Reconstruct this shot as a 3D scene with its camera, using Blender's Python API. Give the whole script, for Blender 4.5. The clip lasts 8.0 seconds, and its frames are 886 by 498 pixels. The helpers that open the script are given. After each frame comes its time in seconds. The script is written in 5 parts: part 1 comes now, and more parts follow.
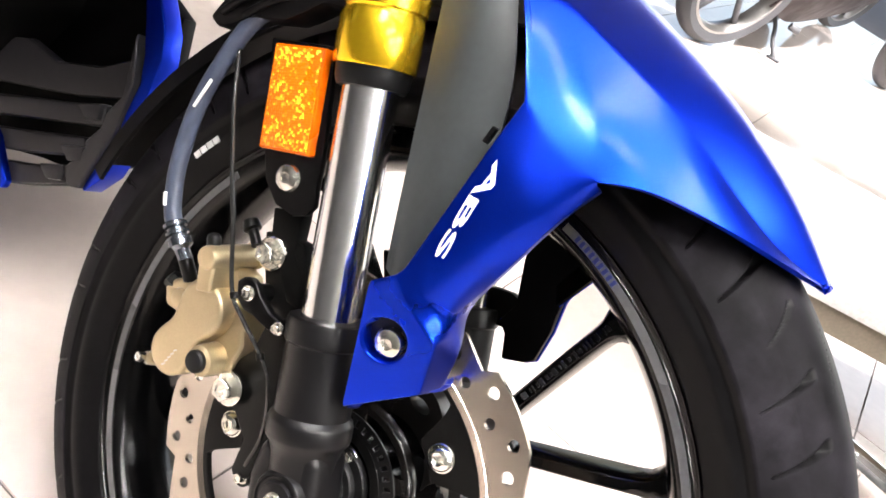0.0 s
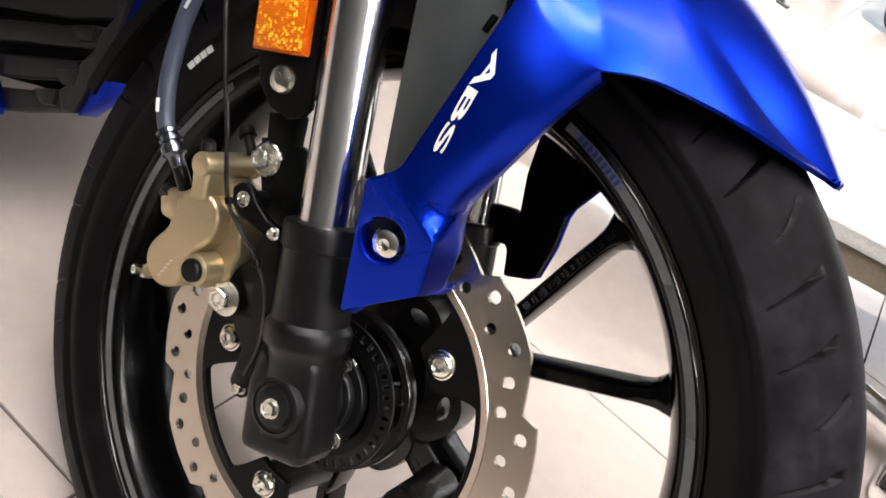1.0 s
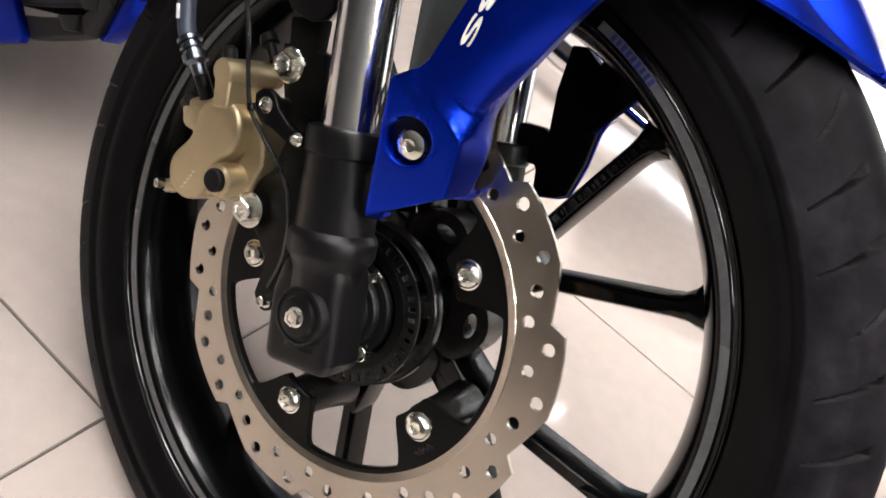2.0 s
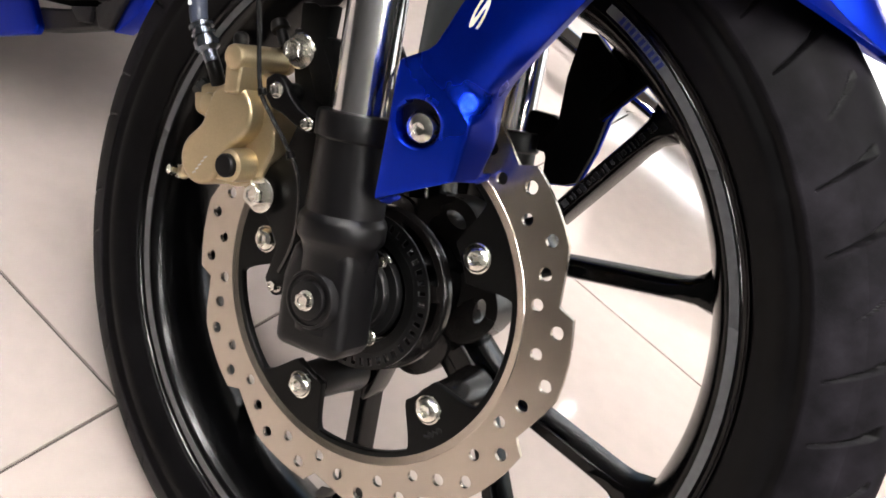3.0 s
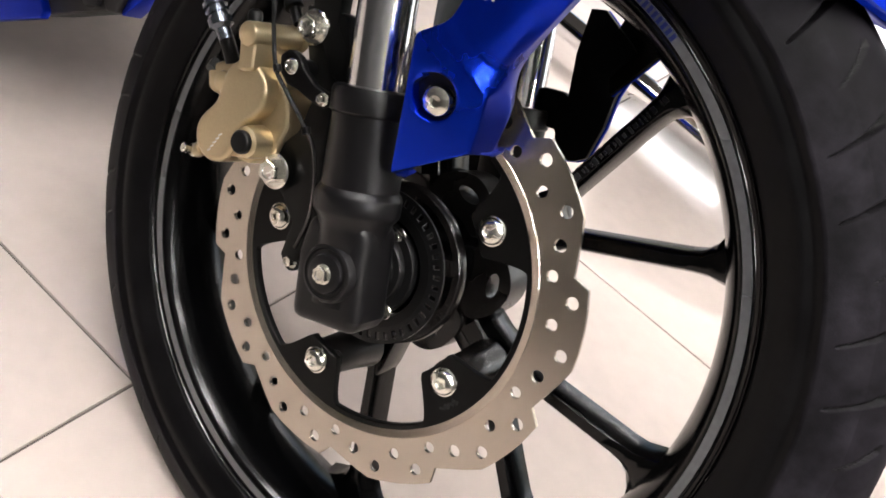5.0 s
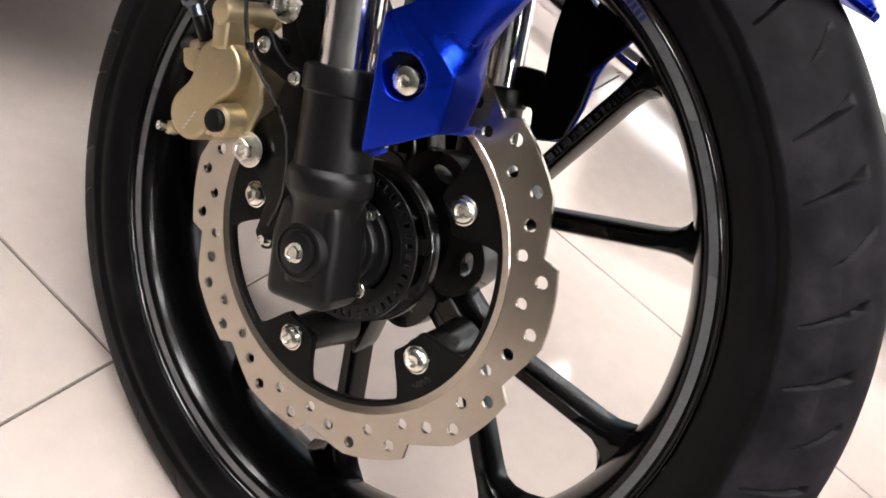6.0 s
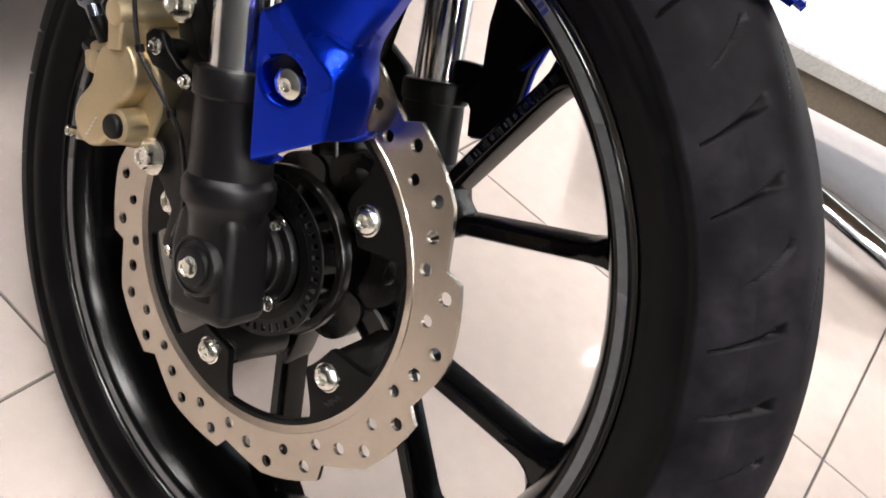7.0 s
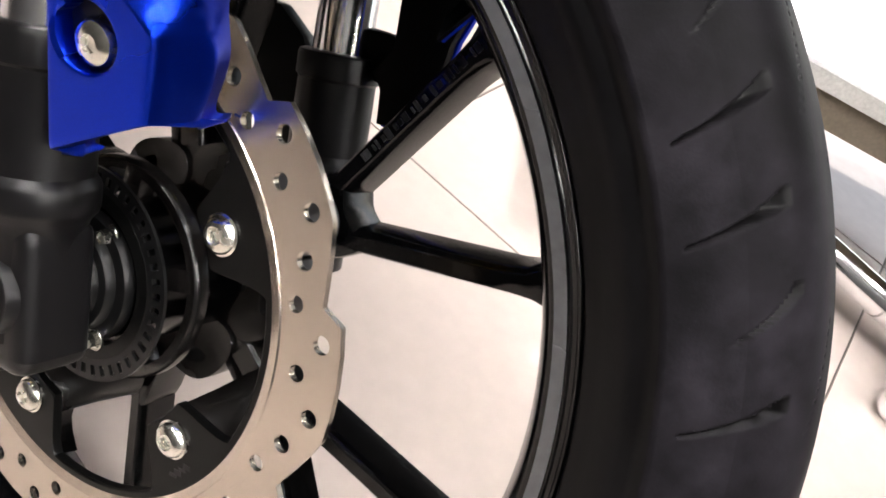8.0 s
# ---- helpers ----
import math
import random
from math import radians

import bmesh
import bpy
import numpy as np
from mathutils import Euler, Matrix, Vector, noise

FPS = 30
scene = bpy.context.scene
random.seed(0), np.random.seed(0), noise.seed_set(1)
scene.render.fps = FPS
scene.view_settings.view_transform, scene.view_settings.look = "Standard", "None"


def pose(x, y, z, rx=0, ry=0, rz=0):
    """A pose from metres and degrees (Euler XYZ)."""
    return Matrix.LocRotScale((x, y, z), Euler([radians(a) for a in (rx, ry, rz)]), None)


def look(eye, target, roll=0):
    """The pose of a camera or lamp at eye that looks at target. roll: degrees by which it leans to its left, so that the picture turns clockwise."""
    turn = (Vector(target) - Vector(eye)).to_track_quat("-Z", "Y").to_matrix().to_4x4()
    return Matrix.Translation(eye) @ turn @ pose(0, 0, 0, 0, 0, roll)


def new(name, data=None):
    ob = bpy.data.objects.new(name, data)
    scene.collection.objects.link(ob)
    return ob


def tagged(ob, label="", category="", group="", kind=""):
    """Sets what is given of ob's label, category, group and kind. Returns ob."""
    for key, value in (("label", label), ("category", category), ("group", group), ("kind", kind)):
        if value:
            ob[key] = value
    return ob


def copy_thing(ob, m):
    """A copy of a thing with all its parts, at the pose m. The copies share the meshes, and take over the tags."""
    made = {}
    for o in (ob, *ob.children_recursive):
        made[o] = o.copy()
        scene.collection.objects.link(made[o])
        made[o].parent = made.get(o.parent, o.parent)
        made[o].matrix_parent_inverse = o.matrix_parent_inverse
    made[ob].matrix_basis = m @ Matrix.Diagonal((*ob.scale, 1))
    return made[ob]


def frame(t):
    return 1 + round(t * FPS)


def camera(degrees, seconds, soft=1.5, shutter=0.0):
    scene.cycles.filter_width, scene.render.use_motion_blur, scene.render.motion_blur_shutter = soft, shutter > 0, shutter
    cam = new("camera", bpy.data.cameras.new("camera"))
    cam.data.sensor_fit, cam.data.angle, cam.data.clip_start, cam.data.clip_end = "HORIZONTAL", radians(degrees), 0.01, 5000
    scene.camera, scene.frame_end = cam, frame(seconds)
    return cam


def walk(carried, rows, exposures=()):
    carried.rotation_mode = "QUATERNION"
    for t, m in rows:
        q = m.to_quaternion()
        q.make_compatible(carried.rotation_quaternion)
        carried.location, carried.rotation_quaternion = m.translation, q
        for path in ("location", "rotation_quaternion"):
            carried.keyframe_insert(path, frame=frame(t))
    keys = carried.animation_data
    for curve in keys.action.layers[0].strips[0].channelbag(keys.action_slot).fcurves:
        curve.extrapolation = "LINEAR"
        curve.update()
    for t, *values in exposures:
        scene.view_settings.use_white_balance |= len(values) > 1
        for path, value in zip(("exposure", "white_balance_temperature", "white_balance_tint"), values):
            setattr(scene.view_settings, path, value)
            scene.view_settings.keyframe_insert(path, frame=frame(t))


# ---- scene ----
from mathutils.bvhtree import BVHTree

cam = camera(54.185, 8.0, soft=1.7)
# seconds, place in metres, turn in degrees
PATH = [
    (0.0, 0.1541, -0.3415, 0.7279, 55.055, -25.582, 41.799),
    (0.5, 0.1608, -0.3414, 0.7170, 54.089, -25.422, 42.370),
    (1, 0.1733, -0.3368, 0.6998, 52.223, -25.140, 41.973),
    (1.5, 0.1833, -0.3329, 0.6833, 50.677, -24.322, 42.406),
    (2, 0.1902, -0.3348, 0.6708, 49.032, -24.077, 43.591),
    (2.2, 0.1946, -0.3359, 0.6675, 48.351, -23.509, 44.440),
    (3.5, 0.1985, -0.3414, 0.6675, 48.849, -23.534, 43.962),
    (4, 0.1997, -0.3481, 0.6640, 48.672, -23.153, 43.332),
    (4.5, 0.1990, -0.3506, 0.6603, 48.462, -23.220, 43.759),
    (5.8, 0.2048, -0.3511, 0.6625, 46.960, -23.576, 43.723),
    (6, 0.2091, -0.3438, 0.6692, 46.597, -23.618, 43.775),
    (6.5, 0.2268, -0.3121, 0.6863, 45.867, -22.530, 44.234),
    (7, 0.2385, -0.2640, 0.6888, 44.655, -21.279, 45.763),
    (7.5, 0.2367, -0.2177, 0.6755, 44.431, -23.030, 46.276),
    (8, 0.2083, -0.1586, 0.6300, 44.594, -24.124, 44.127),
]
walk(cam, [(t, pose(x, y, z, rx, ry, rz)) for t, x, y, z, rx, ry, rz in PATH],
     exposures=[(0.0, 1.02), (0.5, 0.94), (1.0, 0.06), (1.5, -0.26), (2.2, -0.05), (3.5, 0.08), (6.0, 0.02), (7.0, -0.06), (7.5, 0.02), (8.0, 0.20)])

# ---- world and light ----
world = bpy.data.worlds.new("sky")
scene.world = world
world.use_nodes = True
wn = world.node_tree
sky = wn.nodes.new("ShaderNodeTexSky")
sky.sky_type, sky.sun_disc = "NISHITA", False
sky.sun_elevation, sky.sun_rotation = radians(45), radians(20)
wn.links.new(sky.outputs[0], wn.nodes["Background"].inputs[0])
wn.nodes["Background"].inputs[1].default_value = 0.12


def area(name, m, w, h, watts, colour=(1, 1, 1)):
    d = bpy.data.lights.new(name, "AREA")
    d.shape, d.size, d.size_y, d.energy, d.color = "RECTANGLE", w, h, watts, colour
    ob = new(name, d)
    ob.matrix_world = m
    return ob


# daylight through the open shop front
area("daylight", look((1.2, 5.9, 1.2), (1.0, 0.6, 0.2)), 6.0, 1.6, 45, (1.0, 0.98, 0.97))


# ---- materials ----
def mat(name, colour, rough=0.5, metal=0.0, coat=0.0, coat_rough=0.1, scale=200.0, vary=0.12, bump=0.0, bump_scale=900.0,
        rough_vary=0.1, big=9.0, big_vary=0.12, spec=0.5, stretch=None):
    m = bpy.data.materials.new(name)
    m.use_nodes = True
    nt = m.node_tree
    b = nt.nodes["Principled BSDF"]
    b.inputs["Roughness"].default_value, b.inputs["Metallic"].default_value = rough, metal
    b.inputs["Coat Weight"].default_value, b.inputs["Coat Roughness"].default_value = coat, coat_rough
    b.inputs["Specular IOR Level"].default_value = spec
    tc = nt.nodes.new("ShaderNodeTexCoord")
    src = tc.outputs["Object"]
    if stretch:
        mp = nt.nodes.new("ShaderNodeMapping")
        mp.inputs["Scale"].default_value = stretch
        nt.links.new(src, mp.inputs[0])
        src = mp.outputs[0]
    fine = nt.nodes.new("ShaderNodeTexNoise")
    fine.inputs["Scale"].default_value, fine.inputs["Detail"].default_value = scale, 4
    nt.links.new(src, fine.inputs["Vector"])
    wide = nt.nodes.new("ShaderNodeTexNoise")
    wide.inputs["Scale"].default_value, wide.inputs["Detail"].default_value = big, 5
    nt.links.new(tc.outputs["Object"], wide.inputs["Vector"])

    def span(out, lo, hi):
        r = nt.nodes.new("ShaderNodeMapRange")
        r.inputs["From Min"].default_value, r.inputs["From Max"].default_value = 0.3, 0.7
        r.inputs["To Min"].default_value, r.inputs["To Max"].default_value = lo, hi
        nt.links.new(out, r.inputs["Value"])
        return r.outputs[0]
    mul = nt.nodes.new("ShaderNodeMath")
    mul.operation = "MULTIPLY"
    nt.links.new(span(fine.outputs[0], 1 - vary, 1 + vary), mul.inputs[0])
    nt.links.new(span(wide.outputs[0], 1 - big_vary, 1 + big_vary), mul.inputs[1])
    mix = nt.nodes.new("ShaderNodeVectorMath")
    mix.operation = "SCALE"
    mix.inputs[0].default_value = colour
    nt.links.new(mul.outputs[0], mix.inputs["Scale"])
    nt.links.new(mix.outputs[0], b.inputs["Base Color"])
    nt.links.new(span(wide.outputs[0], max(0.02, rough - rough_vary), min(1, rough + rough_vary)), b.inputs["Roughness"])
    if bump:
        bp = nt.nodes.new("ShaderNodeBump")
        bp.inputs["Strength"].default_value, bp.inputs["Distance"].default_value = 1.0, bump
        n2 = nt.nodes.new("ShaderNodeTexNoise")
        n2.inputs["Scale"].default_value = bump_scale
        nt.links.new(src, n2.inputs["Vector"])
        nt.links.new(n2.outputs[0], bp.inputs["Height"])
        nt.links.new(bp.outputs[0], b.inputs["Normal"])
    return m


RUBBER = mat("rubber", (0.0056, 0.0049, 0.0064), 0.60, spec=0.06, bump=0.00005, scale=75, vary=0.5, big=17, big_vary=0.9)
SIDEWALL_AND_GROOVE_SHADE = mat("sidewall_and_groove_shade", (0.0022, 0.0020, 0.0024), 0.42, spec=0.12, bump=0.00003, vary=0.2, big=30, big_vary=0.3)
SCUFFED = mat("scuffed_rubber", (0.0072, 0.0064, 0.0082), 0.60, spec=0.06, bump=0.00006, scale=75, vary=0.55, big=17, big_vary=0.95)
WHEEL_BLACK = mat("wheel_black", (0.0009, 0.0009, 0.0011), 0.15, spec=0.28, scale=800, bump=0.00004, bump_scale=1800, rough_vary=0.05)
TAPE = mat("grey_tape", (0.09, 0.09, 0.095), 0.30, metal=0.25, rough_vary=0.05, spec=0.6)
STEEL = mat("disc_steel", (0.49, 0.435, 0.375), 0.24, metal=1.0, scale=300, vary=0.04, big=14, big_vary=0.06, rough_vary=0.03)
# fine turning marks about the axle
nt = STEEL.node_tree
co = nt.nodes.new("ShaderNodeTexCoord")
sep = nt.nodes.new("ShaderNodeSeparateXYZ")
nt.links.new(co.outputs["Object"], sep.inputs[0])
flat = nt.nodes.new("ShaderNodeCombineXYZ")
nt.links.new(sep.outputs["X"], flat.inputs["X"])
nt.links.new(sep.outputs["Z"], flat.inputs["Y"])
dist = nt.nodes.new("ShaderNodeVectorMath")
dist.operation = "LENGTH"
nt.links.new(flat.outputs[0], dist.inputs[0])
marks_n = nt.nodes.new("ShaderNodeTexNoise")
marks_n.noise_dimensions = "1D"
marks_n.inputs["Scale"].default_value, marks_n.inputs["Detail"].default_value = 5200, 2
nt.links.new(dist.outputs["Value"], marks_n.inputs["W"])
turn_bump = nt.nodes.new("ShaderNodeBump")
turn_bump.inputs["Strength"].default_value, turn_bump.inputs["Distance"].default_value = 1.0, 0.000012
nt.links.new(marks_n.outputs[0], turn_bump.inputs["Height"])
nt.links.new(turn_bump.outputs[0], nt.nodes["Principled BSDF"].inputs["Normal"])
STEEL.node_tree.nodes["Principled BSDF"].inputs["Anisotropic"].default_value = 0.7
tang = nt.nodes.new("ShaderNodeTangent")
tang.direction_type, tang.axis = "RADIAL", "Y"
nt.nodes["Principled BSDF"].inputs["Anisotropic Rotation"].default_value = 0.25
nt.links.new(tang.outputs[0], nt.nodes["Principled BSDF"].inputs["Tangent"])
HUB_BLACK = mat("hub_black", (0.0060, 0.0052, 0.0050), 0.26, spec=0.5, scale=700, bump=0.00004, bump_scale=1800)
BLACK_STEEL = mat("black_steel", (0.0018, 0.0018, 0.0018), 0.36, spec=0.14, scale=600, bump=0.00004)
BOLT = mat("zinc_bolt", (0.72, 0.70, 0.64), 0.22, metal=1.0, big=120, big_vary=0.2)
CALIPER = mat("gold_caliper", (0.50, 0.405, 0.255), 0.36, metal=0.85, scale=900, vary=0.04, bump=0.00002, bump_scale=2500, rough_vary=0.04)
BLUE = mat("blue_paint", (0.0005, 0.021, 0.42), 0.30, metal=0.95, coat=0.12, coat_rough=0.12, scale=2500, vary=0.1, rough_vary=0.03, big_vary=0.04)
GREY_PLASTIC = mat("grey_plastic", (0.020, 0.024, 0.0255), 0.5, bump=0.00005, bump_scale=2500)
BLACK_PLASTIC = mat("black_plastic", (0.0012, 0.0011, 0.0013), 0.40, spec=0.10, bump=0.00005, bump_scale=2500)
FORK_BLACK = mat("fork_black", (0.0040, 0.0037, 0.0042), 0.34, spec=0.24, scale=900, bump=0.00005, bump_scale=1500, rough_vary=0.05)
CHROME = mat("chrome", (0.82, 0.82, 0.84), 0.07, metal=1.0, vary=0.03, big_vary=0.04, rough_vary=0.03)
STANCHION = mat("hard_chrome", (0.70, 0.70, 0.71), 0.15, metal=1.0, vary=0.03, big_vary=0.04, rough_vary=0.02)
GOLD = mat("gold_sleeve", (0.84, 0.53, 0.022), 0.20, metal=0.9, vary=0.03, rough_vary=0.01)
HOSE = mat("hose_rubber", (0.026, 0.033, 0.055), 0.42, vary=0.15)
WHITE_MARK = mat("white_print", (0.62, 0.63, 0.62), 0.5)
RUBBER_CAP = mat("rubber_cap", (0.003, 0.003, 0.0033), 0.45, spec=0.15)
TILE = mat("floor_tile", (0.515, 0.447, 0.408), 0.085, scale=40, vary=0.03, big=2.5, big_vary=0.05, rough_vary=0.015, spec=0.5)
GROUT = mat("grout", (0.10, 0.085, 0.075), 0.8)
WALL = mat("wall_paint", (0.13, 0.125, 0.12), 0.7, big=1.2, big_vary=0.05, scale=60, vary=0.03)
FILL_CUT_WALL = mat("fill_cut_wall", (0.035, 0.034, 0.033), 0.6, big=1.2, big_vary=0.08, scale=60, vary=0.04)
CEILING = mat("ceiling_paint", (0.11, 0.105, 0.10), 0.8, big=1.0, big_vary=0.04)
TABLE_WHITE = mat("white_laminate", (0.78, 0.78, 0.80), 0.2, big=4, big_vary=0.04)
TABLE_EDGE = mat("grey_edge", (0.42, 0.42, 0.41), 0.3, metal=0.2)
TABLE_BROWN = mat("brown_apron", (0.12, 0.098, 0.072), 0.5)
GLASS = bpy.data.materials.new("window_glass")
GLASS.use_nodes = True
g = GLASS.node_tree.nodes["Principled BSDF"]
g.inputs["Transmission Weight"].default_value, g.inputs["Roughness"].default_value = 1.0, 0.01
AMBER = mat("amber_lens", (0.85, 0.20, 0.002), 0.3, coat=0.15, coat_rough=0.1, vary=0.05, spec=0.2)
nt = AMBER.node_tree
cells = nt.nodes.new("ShaderNodeTexVoronoi")
cells.inputs["Scale"].default_value, cells.inputs["Randomness"].default_value = 620, 0.5
co = nt.nodes.new("ShaderNodeTexCoord")
flatten = nt.nodes.new("ShaderNodeMapping")
flatten.inputs["Rotation"].default_value = (0, 0.55, 0)
flatten.inputs["Scale"].default_value = (1, 0, 1)
nt.links.new(co.outputs["Object"], flatten.inputs[0])
nt.links.new(flatten.outputs[0], cells.inputs["Vector"])
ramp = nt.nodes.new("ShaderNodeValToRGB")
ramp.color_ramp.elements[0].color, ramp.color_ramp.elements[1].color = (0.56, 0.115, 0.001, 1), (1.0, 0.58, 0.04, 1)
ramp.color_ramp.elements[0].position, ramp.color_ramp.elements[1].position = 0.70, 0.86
# glints of single prisms, painted yellow into the base colour, in patches
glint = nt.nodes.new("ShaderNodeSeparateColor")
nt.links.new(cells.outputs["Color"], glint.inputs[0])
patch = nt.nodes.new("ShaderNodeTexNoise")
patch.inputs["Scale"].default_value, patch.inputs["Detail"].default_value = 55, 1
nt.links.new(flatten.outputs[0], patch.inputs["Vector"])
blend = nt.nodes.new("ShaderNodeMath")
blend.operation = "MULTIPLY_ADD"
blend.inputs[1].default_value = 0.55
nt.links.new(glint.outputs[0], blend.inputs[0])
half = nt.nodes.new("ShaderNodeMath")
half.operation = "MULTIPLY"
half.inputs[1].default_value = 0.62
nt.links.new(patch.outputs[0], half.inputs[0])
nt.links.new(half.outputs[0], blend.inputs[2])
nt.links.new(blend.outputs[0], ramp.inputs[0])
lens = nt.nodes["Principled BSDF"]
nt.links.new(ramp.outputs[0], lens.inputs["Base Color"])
dent = nt.nodes.new("ShaderNodeBump")
dent.inputs["Strength"].default_value, dent.inputs["Distance"].default_value = 1.0, 0.0006
nt.links.new(cells.outputs["Distance"], dent.inputs["Height"])
nt.links.new(dent.outputs[0], lens.inputs["Normal"])


def glowing(name, colour, strength):
    m = bpy.data.materials.new(name)
    m.use_nodes = True
    b = m.node_tree.nodes["Principled BSDF"]
    b.inputs["Base Color"].default_value = (0.8, 0.8, 0.8, 1)
    b.inputs["Emission Color"].default_value = (*colour, 1)
    b.inputs["Emission Strength"].default_value = strength
    return m


LED = glowing("led_diffuser", (1.0, 0.965, 0.93), 120)
BLUE_DARK = mat("blue_recess", (0.0006, 0.002, 0.016), 0.4, spec=0.15)
BLUE_PRINT = mat("blue_print", (0.004, 0.012, 0.10), 0.45)
RAISED = mat("raised_letters", (0.012, 0.012, 0.013), 0.4, spec=0.2, vary=0.5, big=150, big_vary=0.6)
SLAT_GREY = mat("slat_grey", (0.014, 0.013, 0.015), 0.42, spec=0.25, bump=0.00005, bump_scale=2000)
FAR_RUBBER = mat("far_grey_rubber", (0.05, 0.05, 0.055), 0.6)
DARK_RED = mat("dark_red_paint", (0.010, 0.003, 0.003), 0.55, spec=0.15)
HUB_GREY = mat("hub_grey", (0.004, 0.004, 0.0042), 0.32, spec=0.2)
STEEL_DARK = mat("dull_steel", (0.30, 0.29, 0.28), 0.4, metal=1.0)
WIRE = mat("wire_sheath", (0.008, 0.008, 0.008), 0.18)
FERRULE = mat("ferrule", (0.10, 0.11, 0.13), 0.20, metal=0.9)
AMBER_RIM = mat("amber_body", (0.50, 0.085, 0.001), 0.25, coat=0.2)
FILL_LAMPS = [(-2.8, -0.2), (2.2, 0.2)]
TUBE = glowing("tube_glow", (1.0, 0.97, 0.94), 165)
DIM_TUBE = glowing("dim_tube_glow", (1.0, 0.98, 0.95), 45)


# ---- mesh helpers ----
def mesh_of(name, bm, material, smooth=True, flat_angle=35):
    bmesh.ops.recalc_face_normals(bm, faces=bm.faces)
    me = bpy.data.meshes.new(name)
    for f in bm.faces:
        f.smooth = smooth
    if smooth:
        lim = radians(flat_angle)
        for e in bm.edges:
            if len(e.link_faces) == 2 and e.calc_face_angle(0) > lim:
                e.smooth = False
    bm.to_mesh(me)
    bm.free()
    me.materials.append(material)
    return me


def part(name, bm, material, parent=None, label="", smooth=True):
    ob = new(name, mesh_of(name, bm, material, smooth))
    if parent is not None:
        ob.parent = parent
    if label:
        tagged(ob, label)
    return ob


def shared(name, mesh, m, parent, label=""):
    ob = new(name, mesh)
    ob.parent = parent
    ob.matrix_local = m
    if label:
        tagged(ob, label)
    return ob


def thing(name, label, category, m=None, group="", kind=""):
    ob = new(name)
    if m is not None:
        ob.matrix_world = m
    return tagged(ob, label, category, group, kind)


def bevelled(bm, width, segments=2, angle=30):
    if width <= 0:
        return bm
    edges = [e for e in bm.edges if len(e.link_faces) == 2 and e.calc_face_angle(0) > radians(angle)]
    bmesh.ops.bevel(bm, geom=edges, offset=width, segments=segments, profile=0.6, affect="EDGES", clamp_overlap=True)
    return bm


def box(size, centre=(0, 0, 0), bevel=0.0, bm=None, turn=None):
    """A box, bevelled, added to bm."""
    own = bmesh.new()
    bmesh.ops.create_cube(own, size=1)
    bmesh.ops.scale(own, vec=size, verts=own.verts)
    bevelled(own, bevel)
    m = Matrix.Translation(centre) @ (turn or Matrix.Identity(4))
    bmesh.ops.transform(own, matrix=m, verts=own.verts)
    return join(own, bm)


def join(own, bm):
    if bm is None:
        return own
    me = bpy.data.meshes.new("tmp")
    own.to_mesh(me)
    own.free()
    bm.from_mesh(me)
    bpy.data.meshes.remove(me)
    return bm


def frame_of(direction):
    return Vector(direction).to_track_quat("Z", "Y").to_matrix().to_4x4()


def turned(profile, p0, direction, bm=None, segments=32, cap=True):
    """Revolve (along, radius) pairs about the line from p0 along direction."""
    own = bmesh.new()
    rings = []
    m = Matrix.Translation(p0) @ frame_of(direction)
    for s, r in profile:
        rings.append([own.verts.new(m @ Vector((r * math.cos(a), r * math.sin(a), s)))
                      for a in (2 * math.pi * k / segments for k in range(segments))])
    for a, b in zip(rings, rings[1:]):
        for k in range(segments):
            own.faces.new((a[k], a[(k + 1) % segments], b[(k + 1) % segments], b[k]))
    if cap:
        own.faces.new(rings[0])
        own.faces.new(rings[-1])
    return join(own, bm)


def rod(p0, p1, r, bm=None, bevel=0.001, segments=24):
    p0, p1 = Vector(p0), Vector(p1)
    n = (p1 - p0).length
    b = min(bevel, r * 0.5, n * 0.4)
    return turned([(0, r - b), (b * 0.3, r - b * 0.3), (b, r), (n - b, r), (n - b * 0.3, r - b * 0.3), (n, r - b)], p0, p1 - p0, bm, segments)


def ring(profile, y_axis_origin=(0, 0, 0), segments=128, bm=None, closed=True):
    """Revolve (radius, y) pairs about the axle, as a closed cross-section."""
    own = bmesh.new()
    n = len(profile)
    rows = []
    for k in range(segments):
        a = 2 * math.pi * k / segments
        rows.append([own.verts.new((r * math.cos(a), y, r * math.sin(a))) for r, y in profile])
    for k in range(segments):
        a, b = rows[k], rows[(k + 1) % segments]
        for i in range(n if closed else n - 1):
            j = (i + 1) % n
            own.faces.new((a[i], a[j], b[j], b[i]))
    return join(own, bm)


def plate(outline, y0, y1, bevel=0.0, bm=None, segments=2):
    """Extrude an outline of (x, z) pairs from y0 to y1."""
    own = bmesh.new()
    a = [own.verts.new((x, y0, z)) for x, z in outline]
    b = [own.verts.new((x, y1, z)) for x, z in outline]
    own.faces.new(a)
    own.faces.new(list(reversed(b)))
    n = len(a)
    for i in range(n):
        own.faces.new((a[i], b[i], b[(i + 1) % n], a[(i + 1) % n]))
    bmesh.ops.recalc_face_normals(own, faces=own.faces)
    bevelled(own, bevel, segments)
    return join(own, bm)


